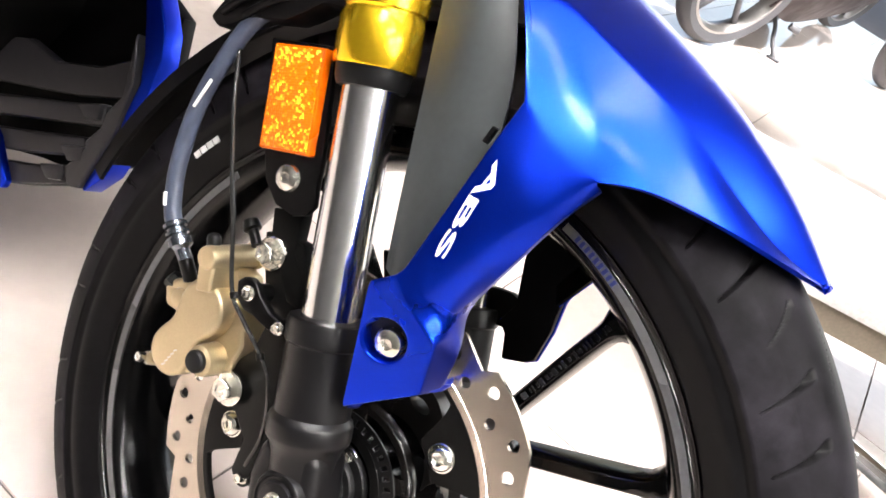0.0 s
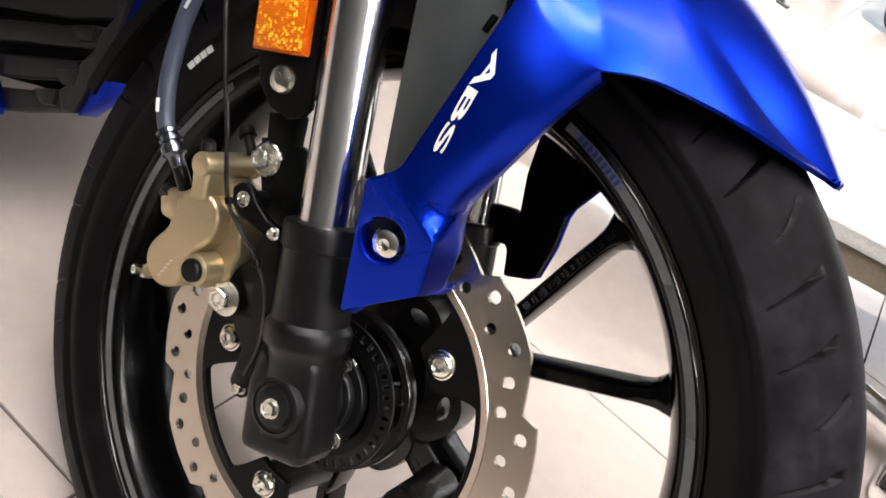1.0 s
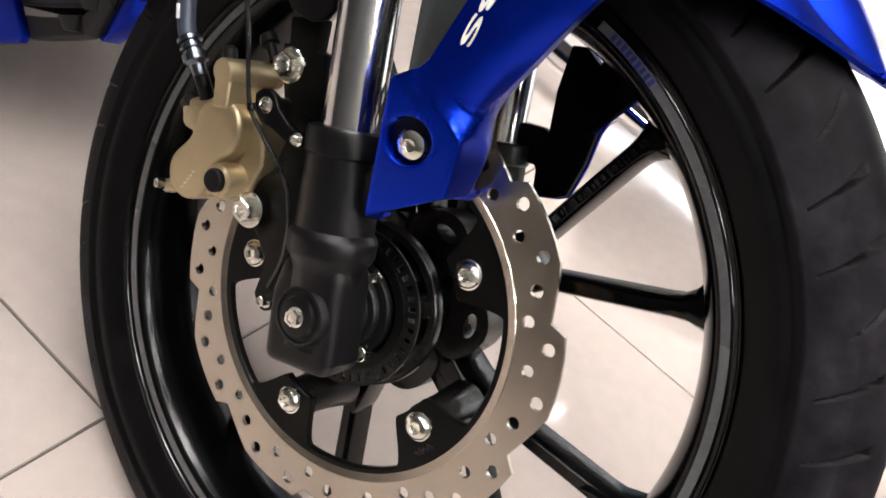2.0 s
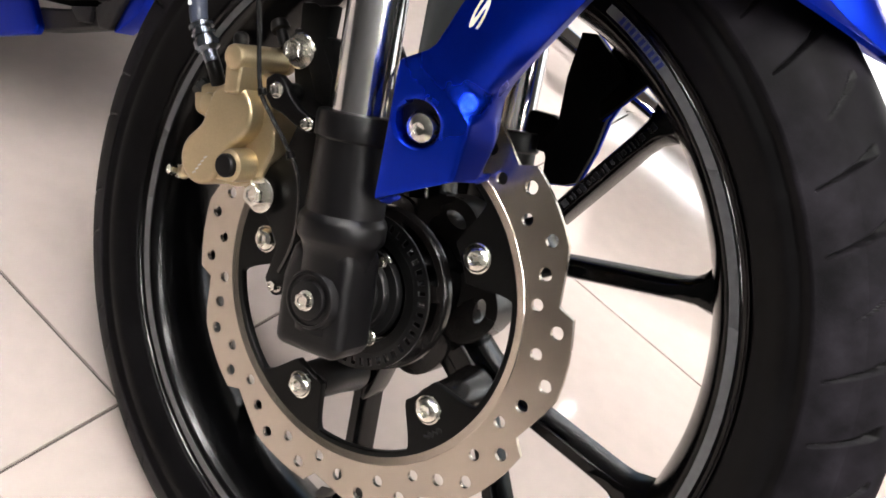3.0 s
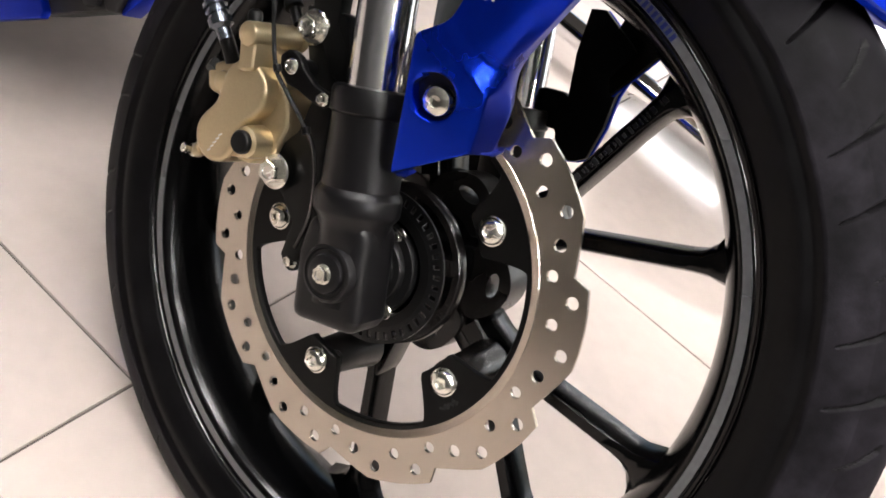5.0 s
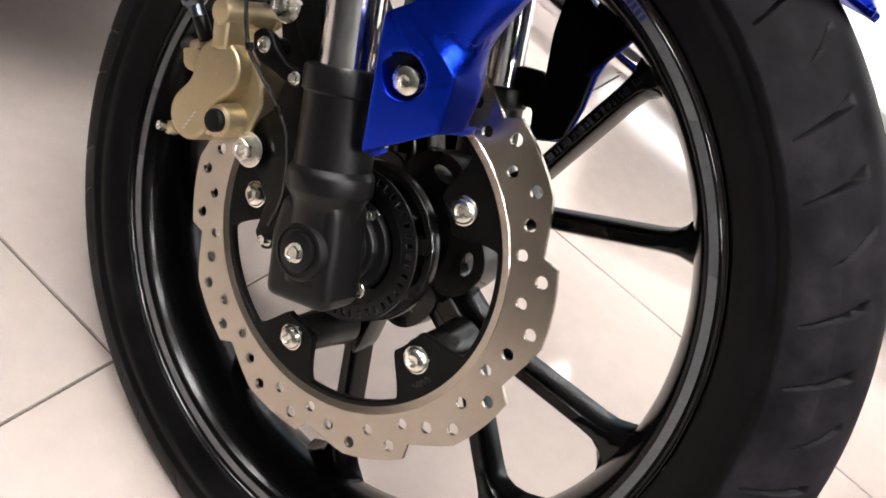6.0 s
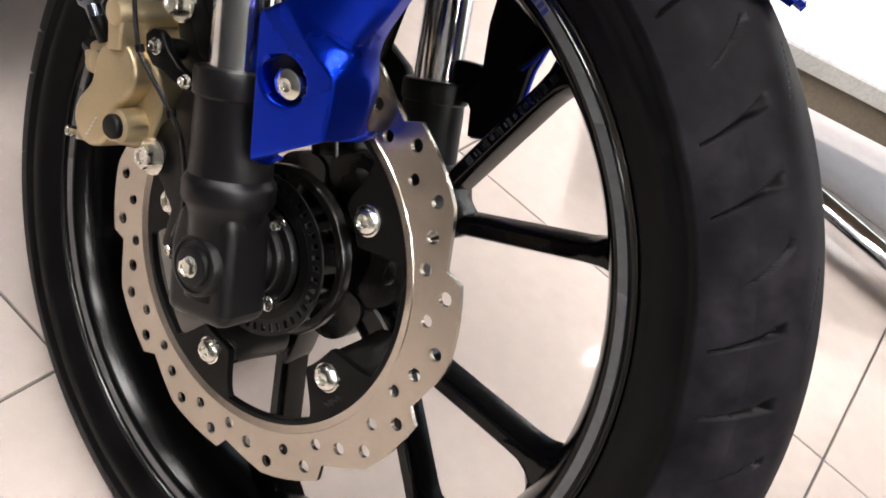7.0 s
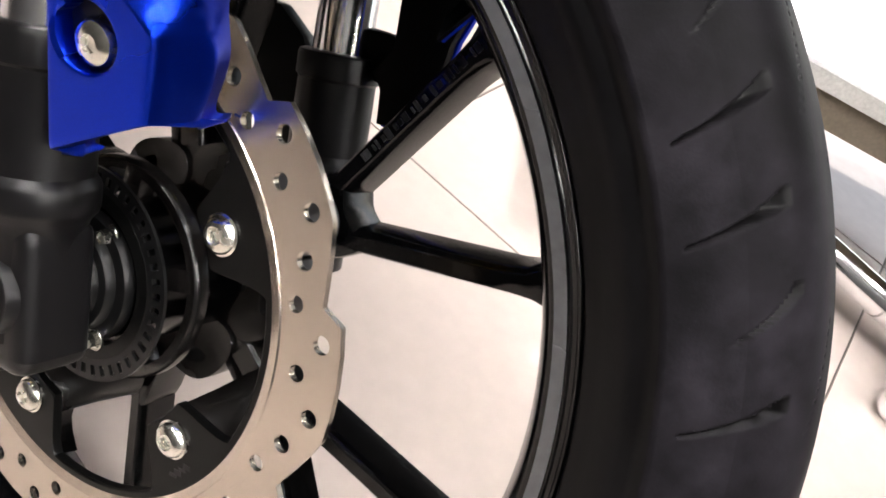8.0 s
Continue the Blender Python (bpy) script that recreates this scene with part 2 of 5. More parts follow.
def spline(points, steps=8):
    """Catmull-Rom through the points."""
    pts = [Vector(p) for p in points]
    pts = [pts[0] * 2 - pts[1], *pts, pts[-1] * 2 - pts[-2]]
    out = []
    for i in range(1, len(pts) - 2):
        p0, p1, p2, p3 = pts[i - 1:i + 3]
        for k in range(steps):
            t = k / steps
            out.append(0.5 * (2 * p1 + (p2 - p0) * t + (2 * p0 - 5 * p1 + 4 * p2 - p3) * t * t + (3 * p1 - p0 - 3 * p2 + p3) * t ** 3))
    return [*out, pts[-2]]


def hose(points, r, bm=None, segments=12, steps=8):
    own = bmesh.new()
    path = spline(points, steps)
    rings = []
    up = Vector((0, 1, 0))
    for i, p in enumerate(path):
        d = (path[min(i + 1, len(path) - 1)] - path[max(i - 1, 0)]).normalized()
        side = d.cross(up).normalized()
        top = side.cross(d)
        rings.append([own.verts.new(p + r * (math.cos(a) * side + math.sin(a) * top))
                      for a in (2 * math.pi * k / segments for k in range(segments))])
    for a, b in zip(rings, rings[1:]):
        for k in range(segments):
            own.faces.new((a[k], a[(k + 1) % segments], b[(k + 1) % segments], b[k]))
    own.faces.new(rings[0])
    own.faces.new(rings[-1])
    return join(own, bm)


def loft(rails, steps=6, across=4, thick=0.003, bm=None, inward=(0, 1, 0)):
    """A shell between smooth rails, given thickness by moving its inner skin along its normals."""
    own = bmesh.new()
    curves = [spline(r, steps) for r in rails]
    n = len(curves[0])
    rows = []
    for i in range(n):
        rows.append(spline([c[i] for c in curves], across))
    grid = [[own.verts.new(p) for p in row] for row in rows]
    for a, b in zip(grid, grid[1:]):
        for k in range(len(a) - 1):
            own.faces.new((a[k], a[k + 1], b[k + 1], b[k]))
    bmesh.ops.recalc_face_normals(own, faces=own.faces)
    if thick:
        bmesh.ops.solidify(own, geom=own.faces[:], thickness=thick)
    return join(own, bm)


# ---- the place ----
def room():
    x0, x1, y0, y1, h = -5.0, 6.5, -1.6, 6.0, 3.0
    base = part("floor", box((x1 - x0 + 12, y1 - y0 + 12, 0.1), ((x0 + x1) / 2, (y0 + y1) / 2, -0.0535)), GROUT, smooth=False)
    tagged(base, "beige polished floor tiles with dark joints", "floor", kind="structure")
    for name, size, at in (("wall_west", (0.2, y1 - y0, h), (x0 - 0.1, (y0 + y1) / 2, h / 2)),
                           ("wall_east", (0.2, y1 - y0, h), (x1 + 0.1, (y0 + y1) / 2, h / 2)),
                           ("wall_south", (x1 - x0 + 0.4, 0.2, h), ((x0 + x1) / 2, y0 - 0.1, h / 2)),
                           ("wall_north_left", (1.6, 0.2, h), (x0 + 0.8, y1 + 0.1, h / 2)),
                           ("wall_north_right", (1.6, 0.2, h), (x1 - 0.8, y1 + 0.1, h / 2)),
                           ("wall_north_top", (x1 - x0 - 3.2, 0.2, 0.8), ((x0 + x1) / 2, y1 + 0.1, h - 0.4))):
        # the unseen south wall is made darker to hold down the fill light
        dark = name == "wall_south"
        tagged(part(name, box(size, at), FILL_CUT_WALL if dark else WALL, smooth=False), "unseen plain wall, made dark to cut the fill light" if dark else "plain painted showroom wall", "wall", kind="structure")
    tagged(part("ceiling", box((x1 - x0 + 0.4, y1 - y0 + 0.4, 0.1), ((x0 + x1) / 2, (y0 + y1) / 2, h + 0.05)), CEILING, smooth=False),
           "plain painted ceiling", "ceiling", kind="structure")
    return base


def downlight(x, y):
    t = thing("ceiling_light", "round white recessed ceiling light", "ceiling light", pose(x, y, 3.0), "ceiling lights")
    part("trim_ring", turned([(0, 0.085), (0.006, 0.085), (0.010, 0.080), (0.010, 0.040), (0.002, 0.037)], (0, 0, 0), (0, 0, -1)), TABLE_EDGE, t)
    part("diffuser", turned([(0, 0.036), (0.004, 0.036)], (0, 0, 0), (0, 0, -1)), LED, t, "glowing white diffuser")
    return t


floor = room()
lamp = downlight(-0.43, 3.80)
# unseen copies, added only for fill light
for x, y in FILL_LAMPS:
    copy_thing(lamp, pose(x, y, 3.0))


def tube_light(x, y, glow):
    t = thing("tube_light", "long glowing tube light, out of view", "ceiling light", pose(x, y, 3.0), "tube lights")
    part("batten", box((0.09, 1.22, 0.05), (0, 0, -0.025), 0.004), TABLE_EDGE, t)
    part("tube", rod((0, -0.58, -0.075), (0, 0.58, -0.075), 0.026), glow, t, "glowing white tube")
    return t


batten = tube_light(2.7, -0.9, TUBE)
for x, y in ((2.7, 0.35), (4.3, -0.9), (4.3, 0.35)):
    copy_thing(batten, pose(x, y, 3.0))
# a row of them across the aisle, and a pair over the machine
for x, y in ((-1.5, -0.9), (-0.05, -0.9), (0.25, -0.9), (1.5, -0.9)):
    copy_thing(batten, pose(x, y, 3.0))
over = tube_light(0.30, 0.30, DIM_TUBE)
copy_thing(over, pose(0.60, 0.30, 3.0))


def spotlight(x, y, aim, wide, watts):
    """An unseen ceiling spot, added to brighten the place on the floor it is aimed at."""
    t = thing("spotlight", "unseen ceiling spotlight added to brighten the showroom floor", "spotlight", pose(x, y, 3.0), "spotlights")
    part("canopy", turned([(0, 0.05), (0.02, 0.05), (0.025, 0.045)], (0, 0, 0), (0, 0, -1)), TABLE_EDGE, t)
    part("can", turned([(0.0, 0.035), (0.10, 0.05), (0.14, 0.05), (0.135, 0.046), (0.06, 0.03)], (0, 0, -0.02), (0, 0, -1)), TABLE_EDGE, t)
    d = bpy.data.lights.new("fill_beam", "SPOT")
    d.energy, d.spot_size, d.spot_blend, d.shadow_soft_size, d.color = watts, radians(wide), 0.8, 0.10, (1.0, 0.96, 0.95)
    beam = new("fill_beam", d)
    beam.matrix_world = look((x, y, 2.84), aim)


spotlight(0.10, 1.45, (0.05, 1.35, 0.0), 34, 185)
spotlight(-0.30, 2.00, (-0.10, 1.22, 0.0), 30, 380)
spotlight(0.95, 0.60, (0.00, 0.28, 0.0), 20, 120)
spotlight(0.30, 2.70, (-0.62, 3.95, 0.0), 50, 1500)
# an unseen row of them over the shop front, added to whiten the floor by reflection
far_batten = tube_light(3.6, 6.0, DIM_TUBE)
far_batten.matrix_world = Matrix.Translation((3.6, 6.0, 2.36)) @ Matrix.Rotation(radians(-90), 4, "X") @ Matrix.Rotation(radians(90), 4, "Z")
for x in (-1.4, -0.15, 1.1, 2.35):
    copy_thing(far_batten, Matrix.Translation((x, 6.0, 2.36)) @ Matrix.Rotation(radians(-90), 4, "X") @ Matrix.Rotation(radians(90), 4, "Z"))


# ---- the motorcycle: x forward, y to its left, z up in the wheel's plane ----
YC = 0.058
BIKE = pose(0, 0.0160, 0.3005, -15.154, 0, 0)
MOTORCYCLE = thing("motorcycle", "blue motorcycle leaning on its side stand, black front wheel in view", "motorcycle", BIKE)
RAKE = radians(28.2)
AXIS = Vector((-math.sin(RAKE), 0, math.cos(RAKE)))
ACROSS = Vector((math.cos(RAKE), 0, math.sin(RAKE)))


def mirrored(points, centre=YC):
    return [(x, 2 * centre - y, z) for x, y, z in points]


def polar(r, deg):
    return r * math.cos(radians(deg)), r * math.sin(radians(deg))


def spun(bm, deg):
    bmesh.ops.transform(bm, matrix=Matrix.Rotation(-radians(deg), 4, "Y"), verts=bm.verts)
    return bm


def arc(profile, a0, a1, n):
    """Sweep a closed (radius, y) section about the axle from a0 to a1 degrees."""
    own = bmesh.new()
    rows = [[own.verts.new((polar(r, a0 + (a1 - a0) * k / n)[0], y, polar(r, a0 + (a1 - a0) * k / n)[1])) for r, y in profile] for k in range(n + 1)]
    m = len(profile)
    for a, b in zip(rows, rows[1:]):
        for i in range(m):
            own.faces.new((a[i], a[(i + 1) % m], b[(i + 1) % m], b[i]))
    own.faces.new(rows[0])
    own.faces.new(rows[-1])
    return own


def spoke_front(s):
    return 0.0600 + 0.0473 * (s - 0.06)


def one_spoke(side):
    own = bmesh.new()
    rows = []
    for i in range(19):
        u = i / 18
        s = 0.056 + u * 0.150
        half = 0.0060 + 0.0012 * u
        d = 0.2055 - s
        if d < 0.030:
            half += 0.026 * (1 - d / 0.030) ** 2.0
        off = max(0.003, 0.0312 + (s - 0.14) * 0.445)
        y0 = spoke_front(s)
        y1 = y0 + 0.024
        rows.append([own.verts.new((s, y, side * off + w)) for y, w in (
            (y0 + 0.006, -half), (y0 + 0.001, -half * 0.72), (y0, -half * 0.5), (y0, half * 0.5), (y0 + 0.001, half * 0.72), (y0 + 0.006, half),
            (y1, half * 1.1), (y1, -half * 1.1))])
    for a, b in zip(rows, rows[1:]):
        for j in range(8):
            own.faces.new((a[j], a[(j + 1) % 8], b[(j + 1) % 8], b[j]))
    own.faces.new(rows[0])
    own.faces.new(rows[-1])
    return own


def hub_lobe(c):
    """A rounded web on the hub between two pairs of spokes, with an oval hole."""
    own = bmesh.new()
    outer, inner = [], []
    for k in range(32):
        a = 2 * math.pi * k / 32
        outer.append((0.048 + 0.0190 * math.cos(a), 0.028 * math.sin(a) * (1 - 0.28 * math.cos(a))))
        inner.append((0.0535 + 0.0044 * math.cos(a), 0.0088 * math.sin(a)))
    loops = [[own.verts.new((x, y, z)) for x, z in pts] for pts, y in (
        (inner, c - 0.014), (inner, c - 0.020), ([(x * 0.985 + 0.00085, z * 0.94) for x, z in outer], c - 0.020), (outer, c - 0.017), (outer, c + 0.006), (inner, c + 0.006))]
    for a, b in zip(loops, loops[1:] + loops[:1]):
        for k in range(32):
            own.faces.new((a[k], a[(k + 1) % 32], b[(k + 1) % 32], b[k]))
    return own


def front_wheel():
    c = YC
    rim = ring([(0.2306, 0.0205), (0.2305, 0.0188), (0.2297, 0.0180), (0.2288, 0.0182), (0.2280, 0.0194), (0.2262, 0.0200), (0.2255, 0.0195), (0.2180, 0.0198), (0.2165, 0.0204),
                (0.2145, 0.0224), (0.2120, 0.0264), (0.2092, 0.0322), (0.2065, 0.0392), (0.2045, 0.0470), (0.2030, c), (0.2040, c + 0.012), (0.2090, c + 0.028), (0.2150, c + 0.0365),
                (0.2255, c + 0.0385), (0.2297, c + 0.040), (0.2306, c + 0.0375), (0.2260, c + 0.030), (0.2190, c + 0.022), (0.2170, c), (0.2190, c - 0.016), (0.2260, c - 0.030)], segments=200)
    w = part("front_wheel", rim, WHEEL_BLACK, MOTORCYCLE, "satin black cast alloy wheel with paired spokes")
    for k in range(5):
        for side in (-1, 1):
            part("spoke", spun(one_spoke(side), 56.1 + 72 * k), WHEEL_BLACK, w)
        own = plate([(0.030, -0.016), (0.070, -0.017), (0.092, -0.020), (0.102, -0.020), (0.104, -0.014), (0.100, 0.0), (0.104, 0.014), (0.102, 0.020),
                     (0.092, 0.020), (0.070, 0.017), (0.030, 0.016)], c + 0.004, c + 0.030, 0.004)
        part("spoke_web", spun(own, 56.1 + 72 * k), WHEEL_BLACK, w)
        part("hub_lobe", spun(hub_lobe(c + 0.022), 20.1 + 72 * k), HUB_BLACK, w)
        x, z = polar(0.085, 56.3 + 72 * k)
        part("disc_boss", turned([(0, 0.0120), (0.0012, 0.0128), (0.030, 0.0142), (0.052, 0.0165)], (x, 0.0046, z), (0, 1, 0), segments=28), HUB_BLACK, w)
    part("hub", ring([(0.012, 0.002), (0.0330, 0.002), (0.0345, 0.0035), (0.0355, 0.010), (0.0360, 0.030), (0.037, 0.080), (0.041, 0.096), (0.041, 0.106), (0.012, 0.108)], segments=96), WHEEL_BLACK, w)
    part("hub_flange", ring([(0.0478, 0.0120), (0.0520, 0.0120), (0.0532, 0.0132), (0.0536, 0.0150), (0.0536, 0.0190), (0.0525, 0.0205), (0.0478, 0.0205)], segments=96), HUB_BLACK, w)
    for k in range(5):
        part("hub_rib", spun(box((0.016, 0.010, 0.011), (0.0425, 0.0165, 0), 0.0015), 38.0 + 72 * k), HUB_BLACK, w)
    tape = [(0.2243, 0.0191), (0.2243, 0.0199), (0.2192, 0.0202), (0.2192, 0.0194)]
    part("pinstripe", arc(tape, 155, 447, 240), TAPE, w, "grey rim tape")
    # blue lettering that cannot be read
    marks = bmesh.new()
    for k in range(9):
        a = 75.4 + k * 1.05
        join(arc([(0.2238, 0.0186), (0.2238, 0.0196), (0.2197, 0.0198), (0.2197, 0.0188)], a, a + 0.62, 3), marks)
    part("rim_lettering", marks, BLUE_PRINT, w, "small blue printed bars on the rim")
    # raised lettering on one spoke
    marks = bmesh.new()
    s, x = -1, 0.118
    rnd = random.Random(4)
    while x < 0.186:
        n = rnd.choice((0.0012, 0.0020, 0.0030))
        off = 0.0312 + (x - 0.14) * 0.445
        m = Matrix.Rotation(-radians(24.0), 4, "Y")
        box((n, 0.0008, rnd.choice((0.0030, 0.0044, 0.0050))), (x, spoke_front(x) - 0.0002, off), 0.0002, marks, m)
        x += n + rnd.choice((0.0009, 0.0014, 0.0026))
    part("spoke_lettering", spun(marks, 56.1), RAISED, w, "raised worn bars of lettering")
    return w


def tyre(w):
    """A tyre whose tread carries slanted grooves; it flattens where it stands on the floor."""
    c, wide, top, drop = YC, 0.049, 0.304, 0.042
    offs = [wide * math.sin(math.pi / 2 * t) for t in np.linspace(-1, 1, 111)]
    prof = [(c + o, top - drop * (abs(o) / wide) ** 3.3) for o in offs]
    side = [(0.0492, 0.2595), (0.0470, 0.2570), (0.0470, 0.2540), (0.0482, 0.2510), (0.0476, 0.2470), (0.0462, 0.2435), (0.0440, 0.2395), (0.0420, 0.2355), (0.0408, 0.2320), (0.0400, 0.2310), (0.0365, 0.2308)]
    prof = [(c - d, r) for d, r in reversed(side)] + prof + [(c + d, r) for d, r in side]
    n = 2520
    ang = np.linspace(0, 360, n, endpoint=False)
    yy = np.array([p[0] for p in prof])
    rr = np.array([p[1] for p in prof])
    A, Y = np.meshgrid(ang, yy, indexing="ij")
    Rm = np.repeat(rr[None, :], n, 0)
    o = Y - c
    ph = np.mod(A, 20.0)
    depth = np.zeros_like(A)

    def groove(o0, a0, o1, a1, half, deep):
        """A straight cut from offset o0, angle a0 to o1, a1, on both flanks."""
        nonlocal depth
        for sgn, shift in ((1, 0.0), (-1, 10.0)):
            u = (sgn * o - o0) / (o1 - o0)
            line = a0 + np.clip(u, 0, 1) * (a1 - a0) + shift
            d = np.abs(np.mod(ph - line + 10, 20) - 10) * 0.00507
            taper = half * (0.40 + 1.1 * np.clip(u, 0, 1) ** 2)
            wall = np.clip((taper - d) / 0.0005, 0, 1) * np.clip((u + 0.02) / 0.05, 0, 1) * np.clip((1.02 - u) / 0.05, 0, 1)
            depth = np.maximum(depth, deep * wall)
    groove(-0.0465, 7.0, -0.0300, 9.6, 0.0022, 0.0060)
    groove(-0.0465, 14.0, -0.0300, 16.6, 0.0021, 0.0058)
    groove(-0.0405, 0.6, -0.0275, 4.0, 0.0015, 0.0045)
    groove(-0.0200, 14.0, -0.0050, 1.5 + 20, 0.0008, 0.0014)
    tread = np.zeros(len(prof), bool)
    tread[len(side):-len(side)] = True
    Rm = Rm - np.where(tread[None, :], depth, 0)
    V = np.stack([Rm * np.cos(np.radians(A)), Y, Rm * np.sin(np.radians(A))], -1).reshape(-1, 3)
    # settle on the floor
    up = np.array([0.0, -0.26142, 0.96523])
    height = 0.3005 + V @ up
    V = V + np.maximum(0.0005 - height, 0)[:, None] * up
    m = len(prof)
    I = np.arange(n)[:, None] * m + np.arange(m - 1)[None, :]
    J = ((np.arange(n)[:, None] + 1) % n) * m + np.arange(m - 1)[None, :]
    F = np.stack([I, I + 1, J + 1, J], -1).reshape(-1, 4)
    me = bpy.data.meshes.new("tyre")
    me.from_pydata(V.tolist(), [], F.tolist())
    me.polygons.foreach_set("use_smooth", [True] * len(F))
    for material in (RUBBER, SIDEWALL_AND_GROOVE_SHADE, SCUFFED):
        me.materials.append(material)
    across = np.tile(np.arange(m - 1), n)
    edge_on = np.abs(yy[:-1] + yy[1:] - 2 * c)[across] / 2
    # grooves take the darker sidewall rubber, which puts their shade into the colour
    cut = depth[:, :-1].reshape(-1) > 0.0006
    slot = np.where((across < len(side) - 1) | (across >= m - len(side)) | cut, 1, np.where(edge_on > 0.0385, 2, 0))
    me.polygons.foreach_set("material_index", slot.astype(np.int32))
    t = new("tyre", me)
    t.parent = w
    tagged(t, "black rubber tyre with slanted tread grooves")
    marks = bmesh.new()
    for k in range(4):
        a = 154.6 + k * 1.5
        join(arc([(0.2508, c - 0.0488), (0.2508, c - 0.0475), (0.2465, c - 0.0470), (0.2465, c - 0.0483)], a, a + 1.25, 3), marks)
    part("sidewall_mark", marks, WHITE_MARK, w, "short white printed mark")
    return t


def disc_loops():
    outer = []
    for k in range(10):
        a0 = 37.0 - 36 * k
        for da, r in ((0, 0.1415), (-5, 0.1418), (-10, 0.1420), (-15, 0.1421), (-19.5, 0.1420), (-24, 0.1385), (-29, 0.1348), (-33.2, 0.1326)):
            outer.append(polar(r, a0 + da))
    return outer


def brake_disc(w):
    bm = bmesh.new()

    def loop(pts):
        vs = [bm.verts.new((x, 0, z)) for x, z in pts]
        return [bm.edges.new((vs[i], vs[(i + 1) % len(vs)])) for i in range(len(vs))]
    edges = loop(disc_loops())
    edges += loop([polar(0.1120, 3 * k) for k in range(120)])
    for k in range(10):
        for a, r, s in ((33.4, 0.1325, 0.0040), (26.6, 0.1225, 0.0037), (19.7, 0.1330, 0.0040), (11.8, 0.1255, 0.0040), (3.8, 0.1195, 0.0037)):
            x, z = polar(r, a - 36 * k)
            edges += loop([(x + s * math.cos(j * math.pi / 7), z + s * math.sin(j * math.pi / 7)) for j in range(14)])
    bmesh.ops.triangle_fill(bm, use_beauty=True, use_dissolve=False, edges=edges)
    ext = bmesh.ops.extrude_face_region(bm, geom=bm.faces[:])
    bmesh.ops.translate(bm, vec=(0, 0.0030, 0), verts=[v for v in ext["geom"] if isinstance(v, bmesh.types.BMVert)])
    d = part("brake_disc", bm, STEEL, w, "drilled wave-edged steel brake disc")
    part("disc_lip", ring([(0.1124, 0.0002), (0.1124, 0.0040), (0.1068, 0.0040), (0.1063, 0.0034), (0.1063, 0.0012), (0.1067, 0.0006), (0.1116, -0.0007)], segments=200), STEEL, w, "bright machined inner ring")
    own = bmesh.new()
    rows = []
    for k in range(360):
        a = k
        d0 = abs((a - 56.3 + 36) % 72 - 36)
        t = min(1, max(0, (d0 - 9.0) / 8.0))
        t = t * t * (3 - 2 * t)
        ri = 0.0735 + (0.1032 - 0.0735) * t
        rows.append([own.verts.new((polar(r, a)[0], y, polar(r, a)[1])) for r, y in (
            (0.1068, 0.0004), (ri + 0.0008, 0.0004), (ri, 0.0012), (ri, 0.0052), (0.1068, 0.0052))])
    for k in range(360):
        a, b = rows[k], rows[(k + 1) % 360]
        for i in range(5):
            own.faces.new((a[i], a[(i + 1) % 5], b[(i + 1) % 5], b[i]))
    part("disc_carrier", own, BLACK_STEEL, w, "black disc carrier with five ears")
    marks = bmesh.new()
    for k, n in enumerate((0.0016, 0.0026, 0.0012, 0.0024)):
        x, z = polar(0.099, 338.0 + 2.0 * k)
        box((n, 0.0004, 0.0042), (x, 0.0003, z), 0, marks, Matrix.Rotation(radians(60), 4, "Y"))
    part("carrier_marking", marks, RAISED, w)
    return d


def button_bolt():
    bm = turned([(0, 0.0090), (0.0014, 0.0092), (0.0020, 0.0082), (0.0040, 0.0074), (0.0052, 0.0056), (0.0056, 0.0040), (0.0052, 0.0036), (0.0030, 0.0033), (0.0028, 0.0005)],
                (0, 0, 0), (0, -1, 0), segments=28)
    return mesh_of("disc_bolt", bm, BOLT)


def hex_bolt(name, at, r, h, flange, parent, label="bright zinc flange bolt", direction=(0, -1, 0)):
    bm = turned([(0, flange), (h * 0.18, flange), (h * 0.26, flange * 0.90)], at, direction, segments=28)
    d = Vector(direction)
    turned([(h * 0.2, r), (h * 0.93, r), (h, r * 0.90), (h, r * 0.62), (h * 0.88, r * 0.52)], at, d, bm, 6)
    return part(name, bm, BOLT, parent, label, smooth=False)


WHEEL = front_wheel()
tyre(WHEEL)
brake_disc(WHEEL)
BUTTON = button_bolt()
for k in range(5):
    x, z = polar(0.085, 56.3 + 72 * k)
    shared("disc_bolt", BUTTON, Matrix.Translation((x, 0.0006, z)) @ Matrix.Rotation(0.9 * k, 4, "Y"), WHEEL, "bright button-head bolt")


